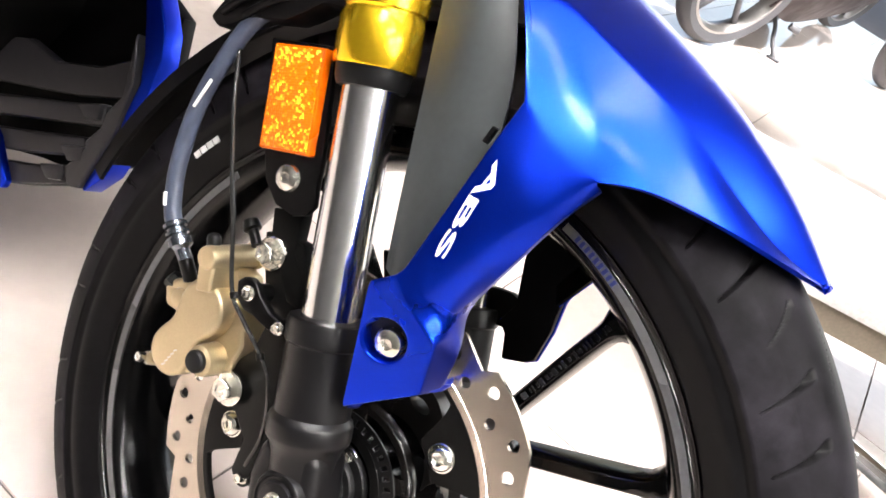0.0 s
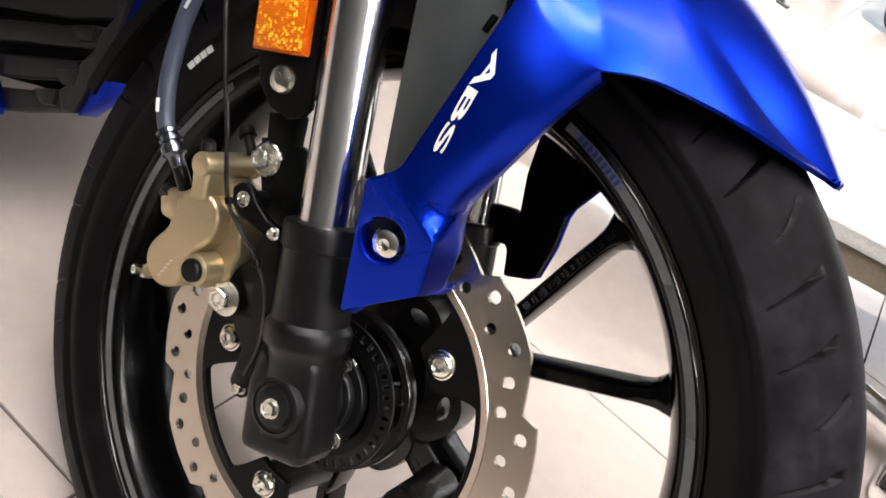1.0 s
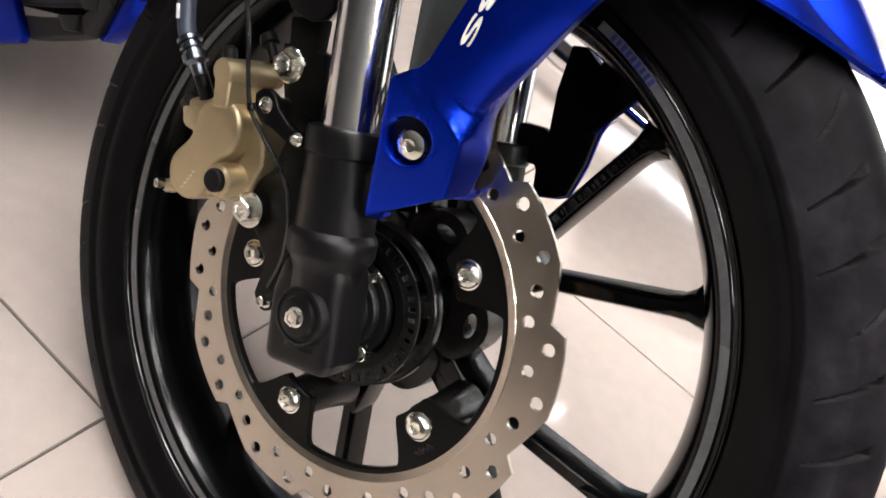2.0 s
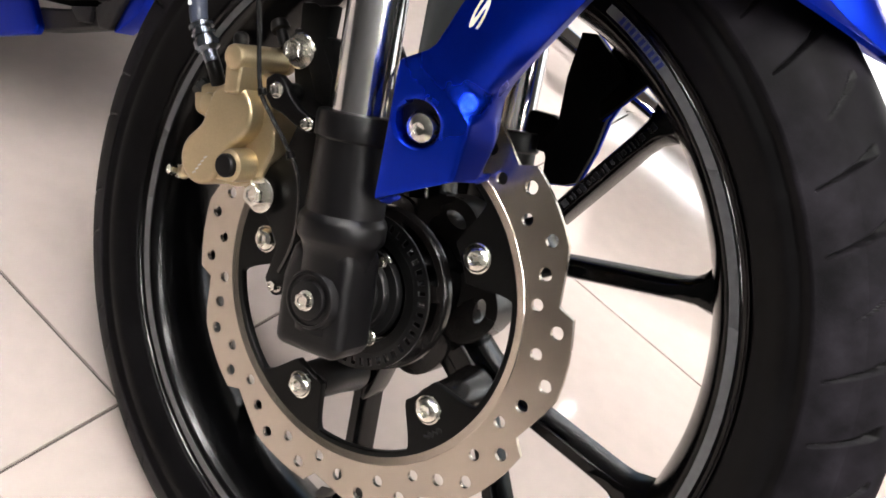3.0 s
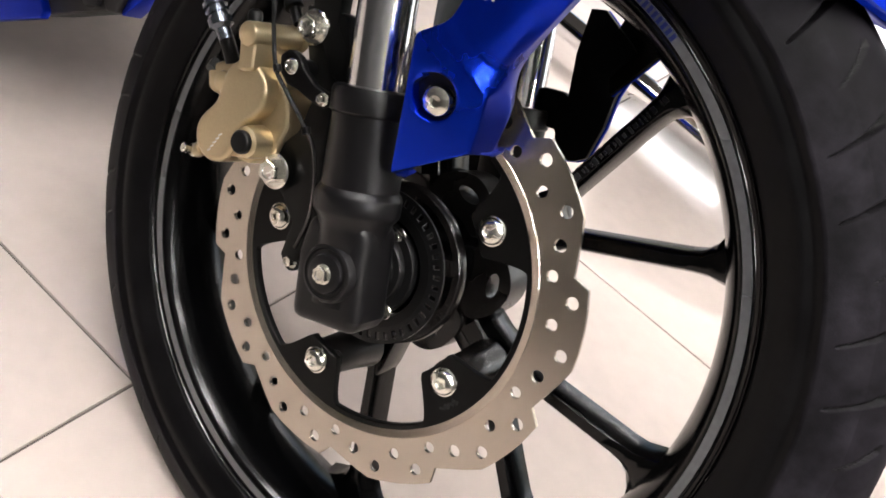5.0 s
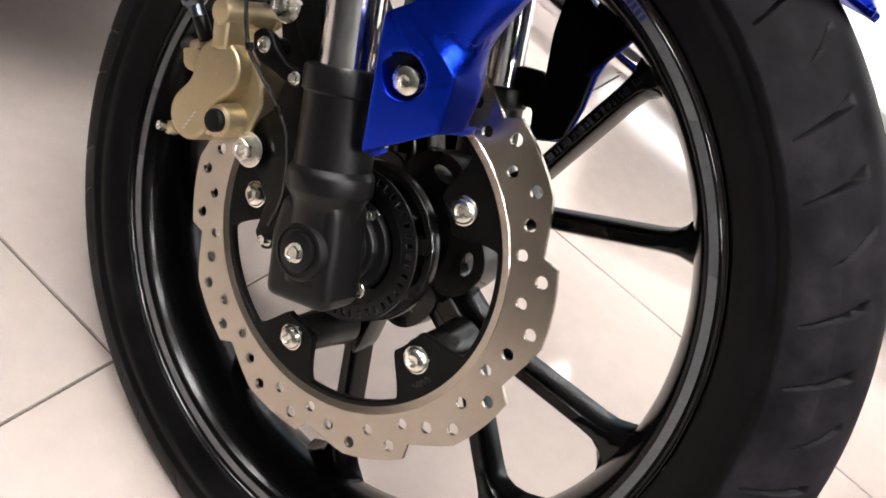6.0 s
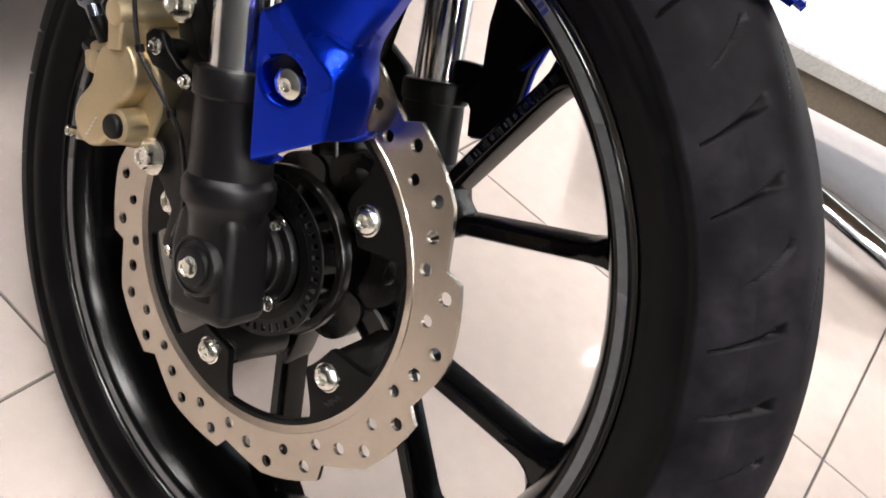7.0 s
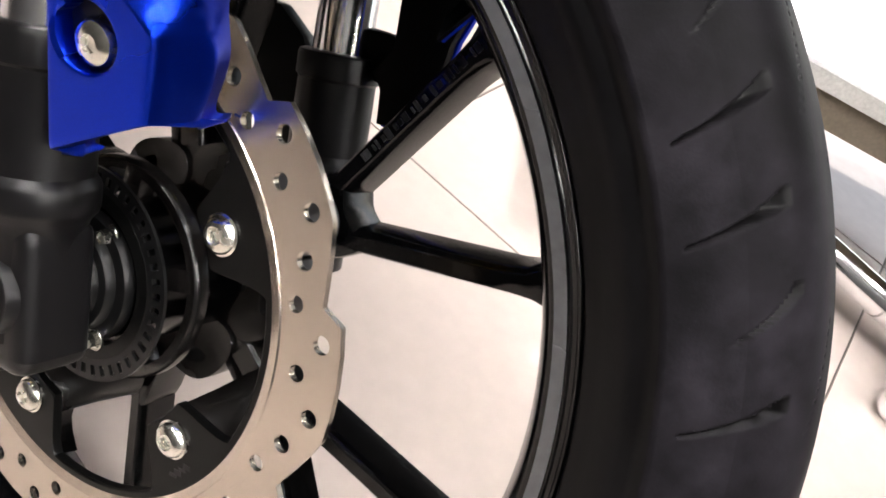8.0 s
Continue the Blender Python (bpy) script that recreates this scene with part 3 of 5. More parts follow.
def hub_sensor(HUBPART):
    """The toothed ring, its seal and the sensor plate beside the hub."""
    bm = bmesh.new()

    def loop(pts):
        vs = [bm.verts.new((x, -0.0035, z)) for x, z in pts]
        return [bm.edges.new((vs[i], vs[(i + 1) % len(vs)])) for i in range(len(vs))]
    edges = loop([polar(0.0505, 3 * k) for k in range(120)]) + loop([polar(0.0395, 3 * k) for k in range(120)])
    for k in range(44):
        a = k * 360 / 44
        edges += loop([polar(0.0430, a - 1.9), polar(0.0478, a - 1.9), polar(0.0482, a), polar(0.0478, a + 1.9), polar(0.0430, a + 1.9)])
    bmesh.ops.triangle_fill(bm, use_beauty=True, use_dissolve=False, edges=edges)
    ext = bmesh.ops.extrude_face_region(bm, geom=bm.faces[:])
    bmesh.ops.translate(bm, vec=(0, 0.0016, 0), verts=[v for v in ext["geom"] if isinstance(v, bmesh.types.BMVert)])
    t = part("tone_ring", bm, HUB_GREY, HUBPART, "black slotted sensor ring")
    part("ring_carrier", ring([(0.0405, -0.0030), (0.0400, -0.0036), (0.0340, -0.0040), (0.0330, 0.0020), (0.0400, 0.0020), (0.0412, -0.0005)], segments=96), BLACK_STEEL, HUBPART)
    part("seal_cap", ring([(0.010, -0.0170), (0.0185, -0.0170), (0.0195, -0.0158), (0.0200, -0.0125), (0.0235, -0.0118), (0.0245, -0.0105), (0.0250, -0.0075), (0.0300, -0.0070), (0.0308, -0.0055), (0.0312, -0.0020), (0.010, 0.004)], segments=64), HUB_GREY, WHEEL)
    part("axle_spacer", turned([(0, 0.0120), (0.001, 0.0130), (0.016, 0.0130), (0.017, 0.0120)], (0, -0.022, 0), (0, 1, 0)), STEEL_DARK, WHEEL, "dull steel axle spacer")
    for x, z, y in ((0.003, 0.027, -0.004), (0.026, -0.015, -0.008)):
        hex_bolt("sensor_bolt", (x, y, z), 0.0036, 0.0065, 0.0052, WHEEL)
    return t


def fork_leg(y, side):
    o = Vector((0, y, 0))
    leg = part("fork_slider", turned([(-0.020, 0.0200), (0.026, 0.0212), (0.032, 0.0228), (0.0355, 0.0256), (0.0375, 0.0262), (0.0460, 0.0262), (0.0480, 0.0256), (0.0510, 0.0234),
                                      (0.0930, 0.0229), (0.0936, 0.0236), (0.0946, 0.0246), (0.1060, 0.0248), (0.1085, 0.0238), (0.1092, 0.0222), (0.1085, 0.0170)], o, AXIS, segments=64), FORK_BLACK, MOTORCYCLE,
               "black painted lower fork leg")
    part("stanchion", turned([(0.10, 0.0172), (0.36, 0.0172)], o, AXIS, segments=64), STANCHION, leg, "polished chrome fork tube")
    part("dust_ring", turned([(0.246, 0.0168), (0.246, 0.0205), (0.250, 0.0222), (0.259, 0.0228)], o, AXIS, segments=48), RUBBER_CAP, leg)
    part("upper_sleeve", turned([(0.2575, 0.0180), (0.2575, 0.0242), (0.2590, 0.0250), (0.2860, 0.0250), (0.2875, 0.0241), (0.2900, 0.0241), (0.2915, 0.0254), (0.345, 0.0254), (0.36, 0.0250)],
                                o, AXIS, segments=64), GOLD, leg, "gold anodised fork sleeve")
    return leg


RIGHT = fork_leg(-0.032, -1)
LEFT = fork_leg(0.160, 1)


def axle_end():
    c = [(-0.0270, -0.0345), (0.0200, -0.0345), (0.0225, -0.026), (0.0205, 0.032), (-0.0215, 0.032), (-0.0275, 0.008)]
    pts = [ACROSS * a + AXIS * s for a, s in c]
    part("axle_lug", plate([(p.x, p.z) for p in pts], -0.0490, -0.014, 0.009, segments=5), FORK_BLACK, RIGHT, "flat-faced black axle clamp")
    part("axle_boss", turned([(0, 0.0185), (0.0035, 0.0178), (0.0055, 0.0168), (0.0060, 0.0152), (0.0048, 0.0145), (0.0048, 0.0122), (0.0072, 0.0115), (0.0078, 0.0098), (0.0078, 0.002)],
                             (0.0, -0.0480, 0.0), (0, -1, 0), segments=48), FORK_BLACK, RIGHT)
    hex_bolt("axle_bolt", (0, -0.0555, 0), 0.0052, 0.0045, 0.0060, RIGHT, "bright hexagon axle bolt")
    # small cast marks on the collar
    marks = bmesh.new()
    for k, a in enumerate((-0.010, -0.0065, -0.003, 0.0005)):
        p = ACROSS * a + AXIS * 0.0335
        box((0.0022, 0.0006, 0.0028), (p.x, -0.0530 + abs(a) * 0.3, p.z), 0.0002, marks, Matrix.Rotation(-RAKE, 4, "Y"))
    part("cast_mark", marks, FORK_BLACK, RIGHT)


axle_end()
hub_sensor(MOTORCYCLE)


def smoothed(verts, quads, creases, level=3):
    """A moulded skin: a coarse cage of quads, rounded by subdivision but for its creased edges.
    quads holds (a, b, c, d, zone); creases maps a pair of corners to its sharpness."""
    me = bpy.data.meshes.new("cage")
    me.from_pydata(verts, [], [q[:4] for q in quads])
    me.polygons.foreach_set("material_index", [q[4] for q in quads])
    for k in range(3):
        me.materials.append(BLUE)
    sharp = me.attributes.new("crease_edge", "FLOAT", "EDGE")
    for e in me.edges:
        sharp.data[e.index].value = creases.get(tuple(sorted(e.vertices)), 0.0)
    ob = new("cage", me)
    sub = ob.modifiers.new("round", "SUBSURF")
    sub.levels = sub.render_levels = level
    bpy.context.view_layer.update()
    out = bpy.data.meshes.new_from_object(ob.evaluated_get(bpy.context.evaluated_depsgraph_get()))
    bpy.data.objects.remove(ob)
    bpy.data.meshes.remove(me)
    return out


def cover_plane(x, z):
    return -0.0650 + 0.2875 * (x + 0.0297) - 0.1125 * (z - 0.1472)


def fender_skin():
    """The near half of the moulding: shell over the tyre (zone 0), stay (1) and fork cover (2)."""
    verts, quads, creases = [], [], {}

    def grid(rows, zone, share=None):
        ids = []
        for i, row in enumerate(rows):
            line = []
            for j, p in enumerate(row):
                if share and (i, j) in share:
                    line.append(share[(i, j)])
                else:
                    verts.append(tuple(p))
                    line.append(len(verts) - 1)
            ids.append(line)
        for i, (a, b) in enumerate(zip(ids, ids[1:])):
            for j in range(len(a) - 1):
                if len({a[j], a[j + 1], b[j + 1], b[j]}) == 4:
                    quads.append((a[j], a[j + 1], b[j + 1], b[j], zone[i] if isinstance(zone, list) else zone))
        return ids

    def fold(line, sharp):
        for a, b in zip(line, line[1:]):
            creases[tuple(sorted((a, b)))] = sharp

    V = Vector
    # cross-sections of the shell, from its back edge to its tip: lower edge, two points up the side, the fold, the crown
    low = [V((-0.0258, -0.0500, 0.2704)), V((0.0026, -0.0455, 0.2612)), V((0.0270, -0.0365, 0.2605)), V((0.0445, -0.0250, 0.2720)), V((0.0653, -0.0140, 0.2763)),
           V((0.0894, -0.0010, 0.2805)), V((0.1150, 0.0170, 0.2822)), V((0.1400, 0.0455, 0.2836))]
    bend = [V((-0.0720, -0.0370, 0.3150)), V((-0.0620, -0.0270, 0.3190)), V((-0.0500, -0.0195, 0.3210)), V((0.0005, -0.0020, 0.3145)), V((0.0368, 0.0070, 0.3074)),
            V((0.0745, 0.0140, 0.2943)), V((0.1080, 0.0215, 0.2845)), V((0.1402, 0.0470, 0.2838))]
    crown = [V((-0.1040, 0.0430, 0.3535)), V((-0.0835, 0.0430, 0.3515)), V((-0.0630, 0.0430, 0.3487)), V((-0.0096, 0.0425, 0.3406)), V((0.0383, 0.0425, 0.3302)),
             V((0.0821, 0.0435, 0.3150)), V((0.1118, 0.0450, 0.3018)), V((0.1404, 0.0490, 0.2846))]
    side = {0: (V((-0.0360, -0.0482, 0.2820)), V((-0.0520, -0.0440, 0.2990))), 1: (V((-0.0110, -0.0395, 0.2780)), V((-0.0345, -0.0335, 0.2980))),
            2: (V((0.0122, -0.0330, 0.2793)), V((-0.0185, -0.0260, 0.2990)))}
    rows = []
    for i, (a, b, c) in enumerate(zip(low, bend, crown)):
        m0, m1 = side.get(i) or (a.lerp(b, 0.33) + V((0, -0.0010, 0)), a.lerp(b, 0.67) + V((0, -0.0010, 0)))
        rise = 0.0016 if i < 7 else 0.0
        roof = V((c.x - 0.004, YC, c.z + (0.0035 if i < 7 else 0.0004)))
        rows.append([a, m0, m1, b, b.lerp(c, 0.5) + V((0, 0, rise)), b.lerp(c, 0.88) + V((0, 0, rise * 0.7)), c.lerp(roof, 0.25) + V((0, 0, 0.0008)), roof])
    rows.insert(0, [p + V((-0.005, 0.012, 0)) for p in rows[0]])
    shell = grid(rows, 0)
    fold([line[3] for line in shell], 0.9)
    fold([line[0] for line in shell[3:]], 0.9)
    fold(shell[1][:4], 0.75)
    fold(shell[3][:4], 0.85)

    # the stay: left return, left edge, middle, shoulder, lower edge, return
    stay = [[low[0] + V((0.0, 0.012, 0)), low[0], low[1], low[2], V((0.0290, -0.0300, 0.2560)), V((0.0290, -0.0200, 0.2580))],
            [V((-0.0255, -0.0420, 0.2500)), V((-0.0247, -0.0530, 0.2560)), V((0.0005, -0.0515, 0.2480)), V((0.0190, -0.0455, 0.2430)), V((0.0250, -0.0330, 0.2380)), V((0.0235, -0.0220, 0.2410))],
            [V((-0.0225, -0.0440, 0.2350)), V((-0.0231, -0.0565, 0.2385)), V((-0.0008, -0.0570, 0.2341)), V((0.0141, -0.0515, 0.2300)), V((0.0236, -0.0400, 0.2238)), V((0.0222, -0.0290, 0.2270))],
            [V((-0.0195, -0.0470, 0.2000)), V((-0.0203, -0.0605, 0.2034)), V((-0.0002, -0.0593, 0.2012)), V((0.0113, -0.0525, 0.1977)), V((0.0187, -0.0385, 0.1907)), V((0.0175, -0.0280, 0.1940))],
            [V((-0.0180, -0.0480, 0.1610)), V((-0.0186, -0.0622, 0.1640)), V((-0.0008, -0.0560, 0.1568)), V((0.0128, -0.0440, 0.1528)), V((0.0113, -0.0330, 0.1586)), V((0.0100, -0.0230, 0.1620))]]
    ids = grid(stay, 1, {(0, 1): shell[1][0], (0, 2): shell[2][0], (0, 3): shell[3][0]})
    fold(ids[0][1:4], 0.35)
    fold([line[1] for line in ids], 0.7)
    fold([line[4] for line in ids], 0.55)
    fold([line[5] for line in ids], 1.0)
    fold(ids[4][1:5], 0.72)

    # the cover: ridge row, three rows of its flat face, then the turned-in rim
    def face(x, z):
        return V((x, cover_plane(x, z), z))
    back = V((0.003, 0.014, 0.0))
    flat = [[face(-0.0201, 0.1590), face(-0.0045, 0.1482), face(0.0174, 0.1412), V((0.0165, -0.0280, 0.1480)), V((0.0120, -0.0170, 0.1490))],
            [face(-0.0300, 0.1460), face(-0.0080, 0.1380), face(0.0190, 0.1340), V((0.0218, -0.0220, 0.1375)), V((0.0170, -0.0110, 0.1370))],
            [face(-0.0165, 0.1070), face(0.0030, 0.1120), face(0.0225, 0.1210), V((0.0250, -0.0215, 0.1240)), V((0.0200, -0.0110, 0.1240))],
            [face(-0.0046, 0.0722), face(0.0110, 0.0920), face(0.0258, 0.1105), V((0.0266, -0.0213, 0.1100)), V((0.0220, -0.0110, 0.1110))]]
    rows = [[r[0] + back, *r] for r in flat]
    rows.append([p + V((-0.001, 0.014, 0.003)) for p in rows[-1]])
    top = {(0, j): ids[4][j] for j in range(6)}
    cov = grid([stay[4], *rows], 2, top)
    fold(cov[1][1:5], 0.72)
    for j, s in ((1, 0.95), (3, 0.55), (4, 0.6)):
        fold([line[j] for line in cov[(0 if j == 1 else 1):5]], s)
    fold(cov[4][1:5], 0.95)
    fold(cov[2][:2], 0.6)
    fold(cov[4][:2], 0.55)
    fold([cov[4][4], cov[5][4]], 0.5)
    return smoothed(verts, quads, creases, 4)


def zone_of(skin, zone):
    bm = bmesh.new()
    bm.from_mesh(skin)
    bmesh.ops.delete(bm, geom=[f for f in bm.faces if f.material_index != zone], context="FACES")
    for f in bm.faces:
        f.material_index = 0
    return bm


def thickened(bm, thick):
    """Turns the outer face towards the rider's left and gives the sheet a thickness inward."""
    bmesh.ops.recalc_face_normals(bm, faces=bm.faces)
    lean = sum((f.normal.y - f.normal.z * 0.5) * f.calc_area() for f in bm.faces)
    if lean > 0:
        bmesh.ops.reverse_faces(bm, faces=bm.faces)
    bm.normal_update()
    rim = [e for e in bm.edges if len(e.link_faces) == 1]
    inner = {v: bm.verts.new(v.co - v.normal * thick) for v in bm.verts[:]}
    for f in bm.faces[:]:
        bm.faces.new([inner[v] for v in reversed(f.verts)])
    for e in rim:
        a, b = e.verts
        bm.faces.new((a, b, inner[b], inner[a]))
    return bm


def pierced(bm, centre, normal, r):
    """Opens a round hole with a rolled lip and a short wall."""
    n = Vector(normal).normalized()
    c = Vector(centre)

    def off(p):
        d = p - c
        return d - n * d.dot(n)
    bmesh.ops.delete(bm, geom=[f for f in bm.faces if off(f.calc_center_median()).length < r and abs((f.calc_center_median() - c).dot(n)) < 0.02], context="FACES")
    edges = [e for e in bm.edges if len(e.link_faces) == 1 and all(off(v.co).length < r * 1.25 for v in e.verts)]
    for v in {v for e in edges for v in e.verts}:
        d = off(v.co)
        v.co += d.normalized() * r - d
    for r1, deep in ((r - 0.0003, 0.0001), (r - 0.0008, 0.0006), (r - 0.0011, 0.0016), (r - 0.0016, 0.0085)):
        out = bmesh.ops.extrude_edge_only(bm, edges=edges)["geom"]
        edges = [e for e in out if isinstance(e, bmesh.types.BMEdge) and all(v in out for v in e.verts)]
        for v in {v for e in edges for v in e.verts}:
            d = off(v.co)
            h = (v.co - c).dot(n)
            v.co += d.normalized() * r1 - d
            v.co += n * (deep - h)
    return bm


def fender():
    skin = fender_skin()
    half = zone_of(skin, 0)
    far = half.copy()
    bmesh.ops.scale(far, vec=(1, -1, 1), verts=far.verts)
    bmesh.ops.translate(far, vec=(0, 2 * YC, 0), verts=far.verts)
    join(far, half)
    bmesh.ops.remove_doubles(half, verts=half.verts, dist=0.00005)
    f = part("front_fender", thickened(half, 0.003), BLUE, MOTORCYCLE, "glossy blue painted front mudguard")
    part("stay", thickened(zone_of(skin, 1), 0.003), BLUE, f, "blue stay running down to the fork")
    hole = (-0.0055, cover_plane(-0.0055, 0.1235), 0.1235)
    into = (-0.2875, 1, 0.1125)
    cover = pierced(zone_of(skin, 2), hole, into, 0.0140)
    part("fork_cover", thickened(cover, 0.0012), BLUE, f, "blue cover with a recessed bolt")
    bpy.data.meshes.remove(skin)
    at = Vector(hole) + Vector(into).normalized() * 0.0075
    part("bolt_recess", turned([(0, 0.0132), (0.001, 0.0130), (0.0015, 0.001)], at, into, segments=40), BLUE_DARK, f)
    dome = turned([(-0.003, 0.0086), (0, 0.0088), (0.0015, 0.0090), (0.0045, 0.0078), (0.0062, 0.0050), (0.0064, 0.0034), (0.0048, 0.0030), (0.0046, 0.0005)], (-0.0050, -0.0480, 0.1225), (0.20, -1, -0.08), segments=32)
    part("fender_bolt", dome, BOLT, f, "bright domed fender bolt")
    # the far side, seen from within
    left = [(-0.029, -0.050, 0.264), (-0.025, -0.057, 0.239), (-0.024, -0.060, 0.204), (-0.020, -0.062, 0.163)]
    mid = [(-0.004, -0.0505, 0.2615), (0.000, -0.0575, 0.237), (-0.001, -0.0590, 0.202), (-0.006, -0.0590, 0.157)]
    right = [(0.022, -0.040, 0.257), (0.026, -0.046, 0.233), (0.022, -0.042, 0.198), (0.012, -0.034, 0.151)]
    lm = [mirrored(r, 0.05) for r in (left, mid, right)]
    part("stay", loft(lm, 6, 6, 0.003), BLUE, f)
    ll = [[(x, y - 0.004, z) for x, y, z in r] for r in lm]
    part("stay_liner", loft(ll, 6, 6, 0.002), BLACK_PLASTIC, f, "unpainted black inner face")
    part("far_fork_cover", plate([(-0.045, 0.186), (-0.037, 0.192), (0.007, 0.181), (0.009, 0.150), (0.016, 0.127), (0.020, 0.101), (0.014, 0.094), (-0.002, 0.083), (-0.012, 0.100), (-0.024, 0.105), (-0.018, 0.124), (-0.035, 0.155)],
                                 0.156, 0.160, 0.001), BLUE, f)
    part("cover_liner", plate([(-0.047, 0.186), (-0.037, 0.1915), (0.0055, 0.181), (0.0078, 0.149), (0.0148, 0.127), (0.0188, 0.1015), (0.013, 0.0945), (-0.002, 0.085), (-0.012, 0.101), (-0.022, 0.106), (-0.019, 0.124), (-0.036, 0.155)],
                              0.150, 0.1562, 0.001), BLACK_PLASTIC, f, "unpainted black inner face")
    part("inner_panel", loft([[(-0.116, -0.030, 0.292), (-0.095, -0.034, 0.255), (-0.073, -0.035, 0.212), (-0.058, -0.034, 0.180), (-0.041, -0.033, 0.145)],
                              [(-0.092, -0.036, 0.305), (-0.070, -0.041, 0.262), (-0.050, -0.043, 0.218), (-0.040, -0.042, 0.183), (-0.030, -0.040, 0.147)],
                              [(-0.076, -0.030, 0.312), (-0.042, -0.036, 0.270), (-0.022, -0.038, 0.222), (-0.015, -0.038, 0.187), (-0.014, -0.036, 0.150)]], 6, 6, 0.003),
         GREY_PLASTIC, f, "dark grey unpainted plastic inner panel")
    part("panel_clip", box((0.003, 0.004, 0.010), (-0.0285, -0.052, 0.246), 0.001), BLACK_PLASTIC, f)
    return f


FENDER = fender()


def lettering(word, start, along, up, skin, parent, material):
    """Printed letters laid on the outer skin of a panel; start, along and up are (x, z) pairs."""
    c = bpy.data.curves.new("lettering", "FONT")
    c.body, c.size, c.offset = word, 1.0, 0.02
    c.resolution_u = 4
    tmp = new("lettering_outline", c)
    bpy.context.view_layer.update()
    me = bpy.data.meshes.new_from_object(tmp.evaluated_get(bpy.context.evaluated_depsgraph_get()))
    bpy.data.objects.remove(tmp)
    bm = bmesh.new()
    bm.from_mesh(me)
    bpy.data.meshes.remove(me)
    bmesh.ops.triangulate(bm, faces=bm.faces[:])
    bmesh.ops.subdivide_edges(bm, edges=bm.edges[:], cuts=2, use_grid_fill=True)
    lo = min(v.co.x for v in bm.verts)
    hi = max(v.co.x for v in bm.verts)
    top = max(v.co.y for v in bm.verts)
    for v in bm.verts:
        u, w = (v.co.x - lo) / (hi - lo), v.co.y / top
        x, z = start[0] + along[0] * u + up[0] * w, start[1] + along[1] * u + up[1] * w
        hit = skin.ray_cast(Vector((x, -0.2, z)), Vector((0, 1, 0)))[0]
        v.co = (x, hit.y - 0.00025, z)
    return part("lettering", bm, material, parent, "white printed letters")


STAY = next(ob for ob in FENDER.children if ob.name.startswith("stay"))
skin_bm = bmesh.new()
skin_bm.from_mesh(STAY.data)
skin = BVHTree.FromBMesh(skin_bm)
# wide letters that read down along the stay
for letter, start, along, up in (("A", (-0.0156, 0.2398), (0.0003, -0.0222), (0.0074, -0.0010)), ("B", (-0.0152, 0.2170), (0.0024, -0.0192), (0.0060, 0.0010)),
                                 ("S", (-0.0128, 0.1968), (0.0022, -0.0170), (0.0056, 0.0012))):
    lettering(letter, start, along, up, skin, FENDER, WHITE_MARK)
skin_bm.free()


def rear_flap():
    own = bmesh.new()
    rows = []
    for k in range(24):
        a = 104 + k * 73 / 23
        r = 0.331 - 0.013 * k / 23
        rows.append([own.verts.new((polar(rr, a)[0], y, polar(rr, a)[1])) for y, rr in (
            (YC - 0.056, r - 0.024), (YC - 0.052, r - 0.010), (YC - 0.040, r - 0.002), (YC - 0.02, r), (YC + 0.02, r), (YC + 0.040, r - 0.002), (YC + 0.052, r - 0.010), (YC + 0.056, r - 0.024))])
    for a, b in zip(rows, rows[1:]):
        for j in range(7):
            own.faces.new((a[j], a[j + 1], b[j + 1], b[j]))
    bmesh.ops.recalc_face_normals(own, faces=own.faces)
    bmesh.ops.solidify(own, geom=own.faces[:], thickness=0.003)
    return part("rear_mudguard", own, BLACK_PLASTIC, MOTORCYCLE, "black plastic rear part of the mudguard")


rear_flap()


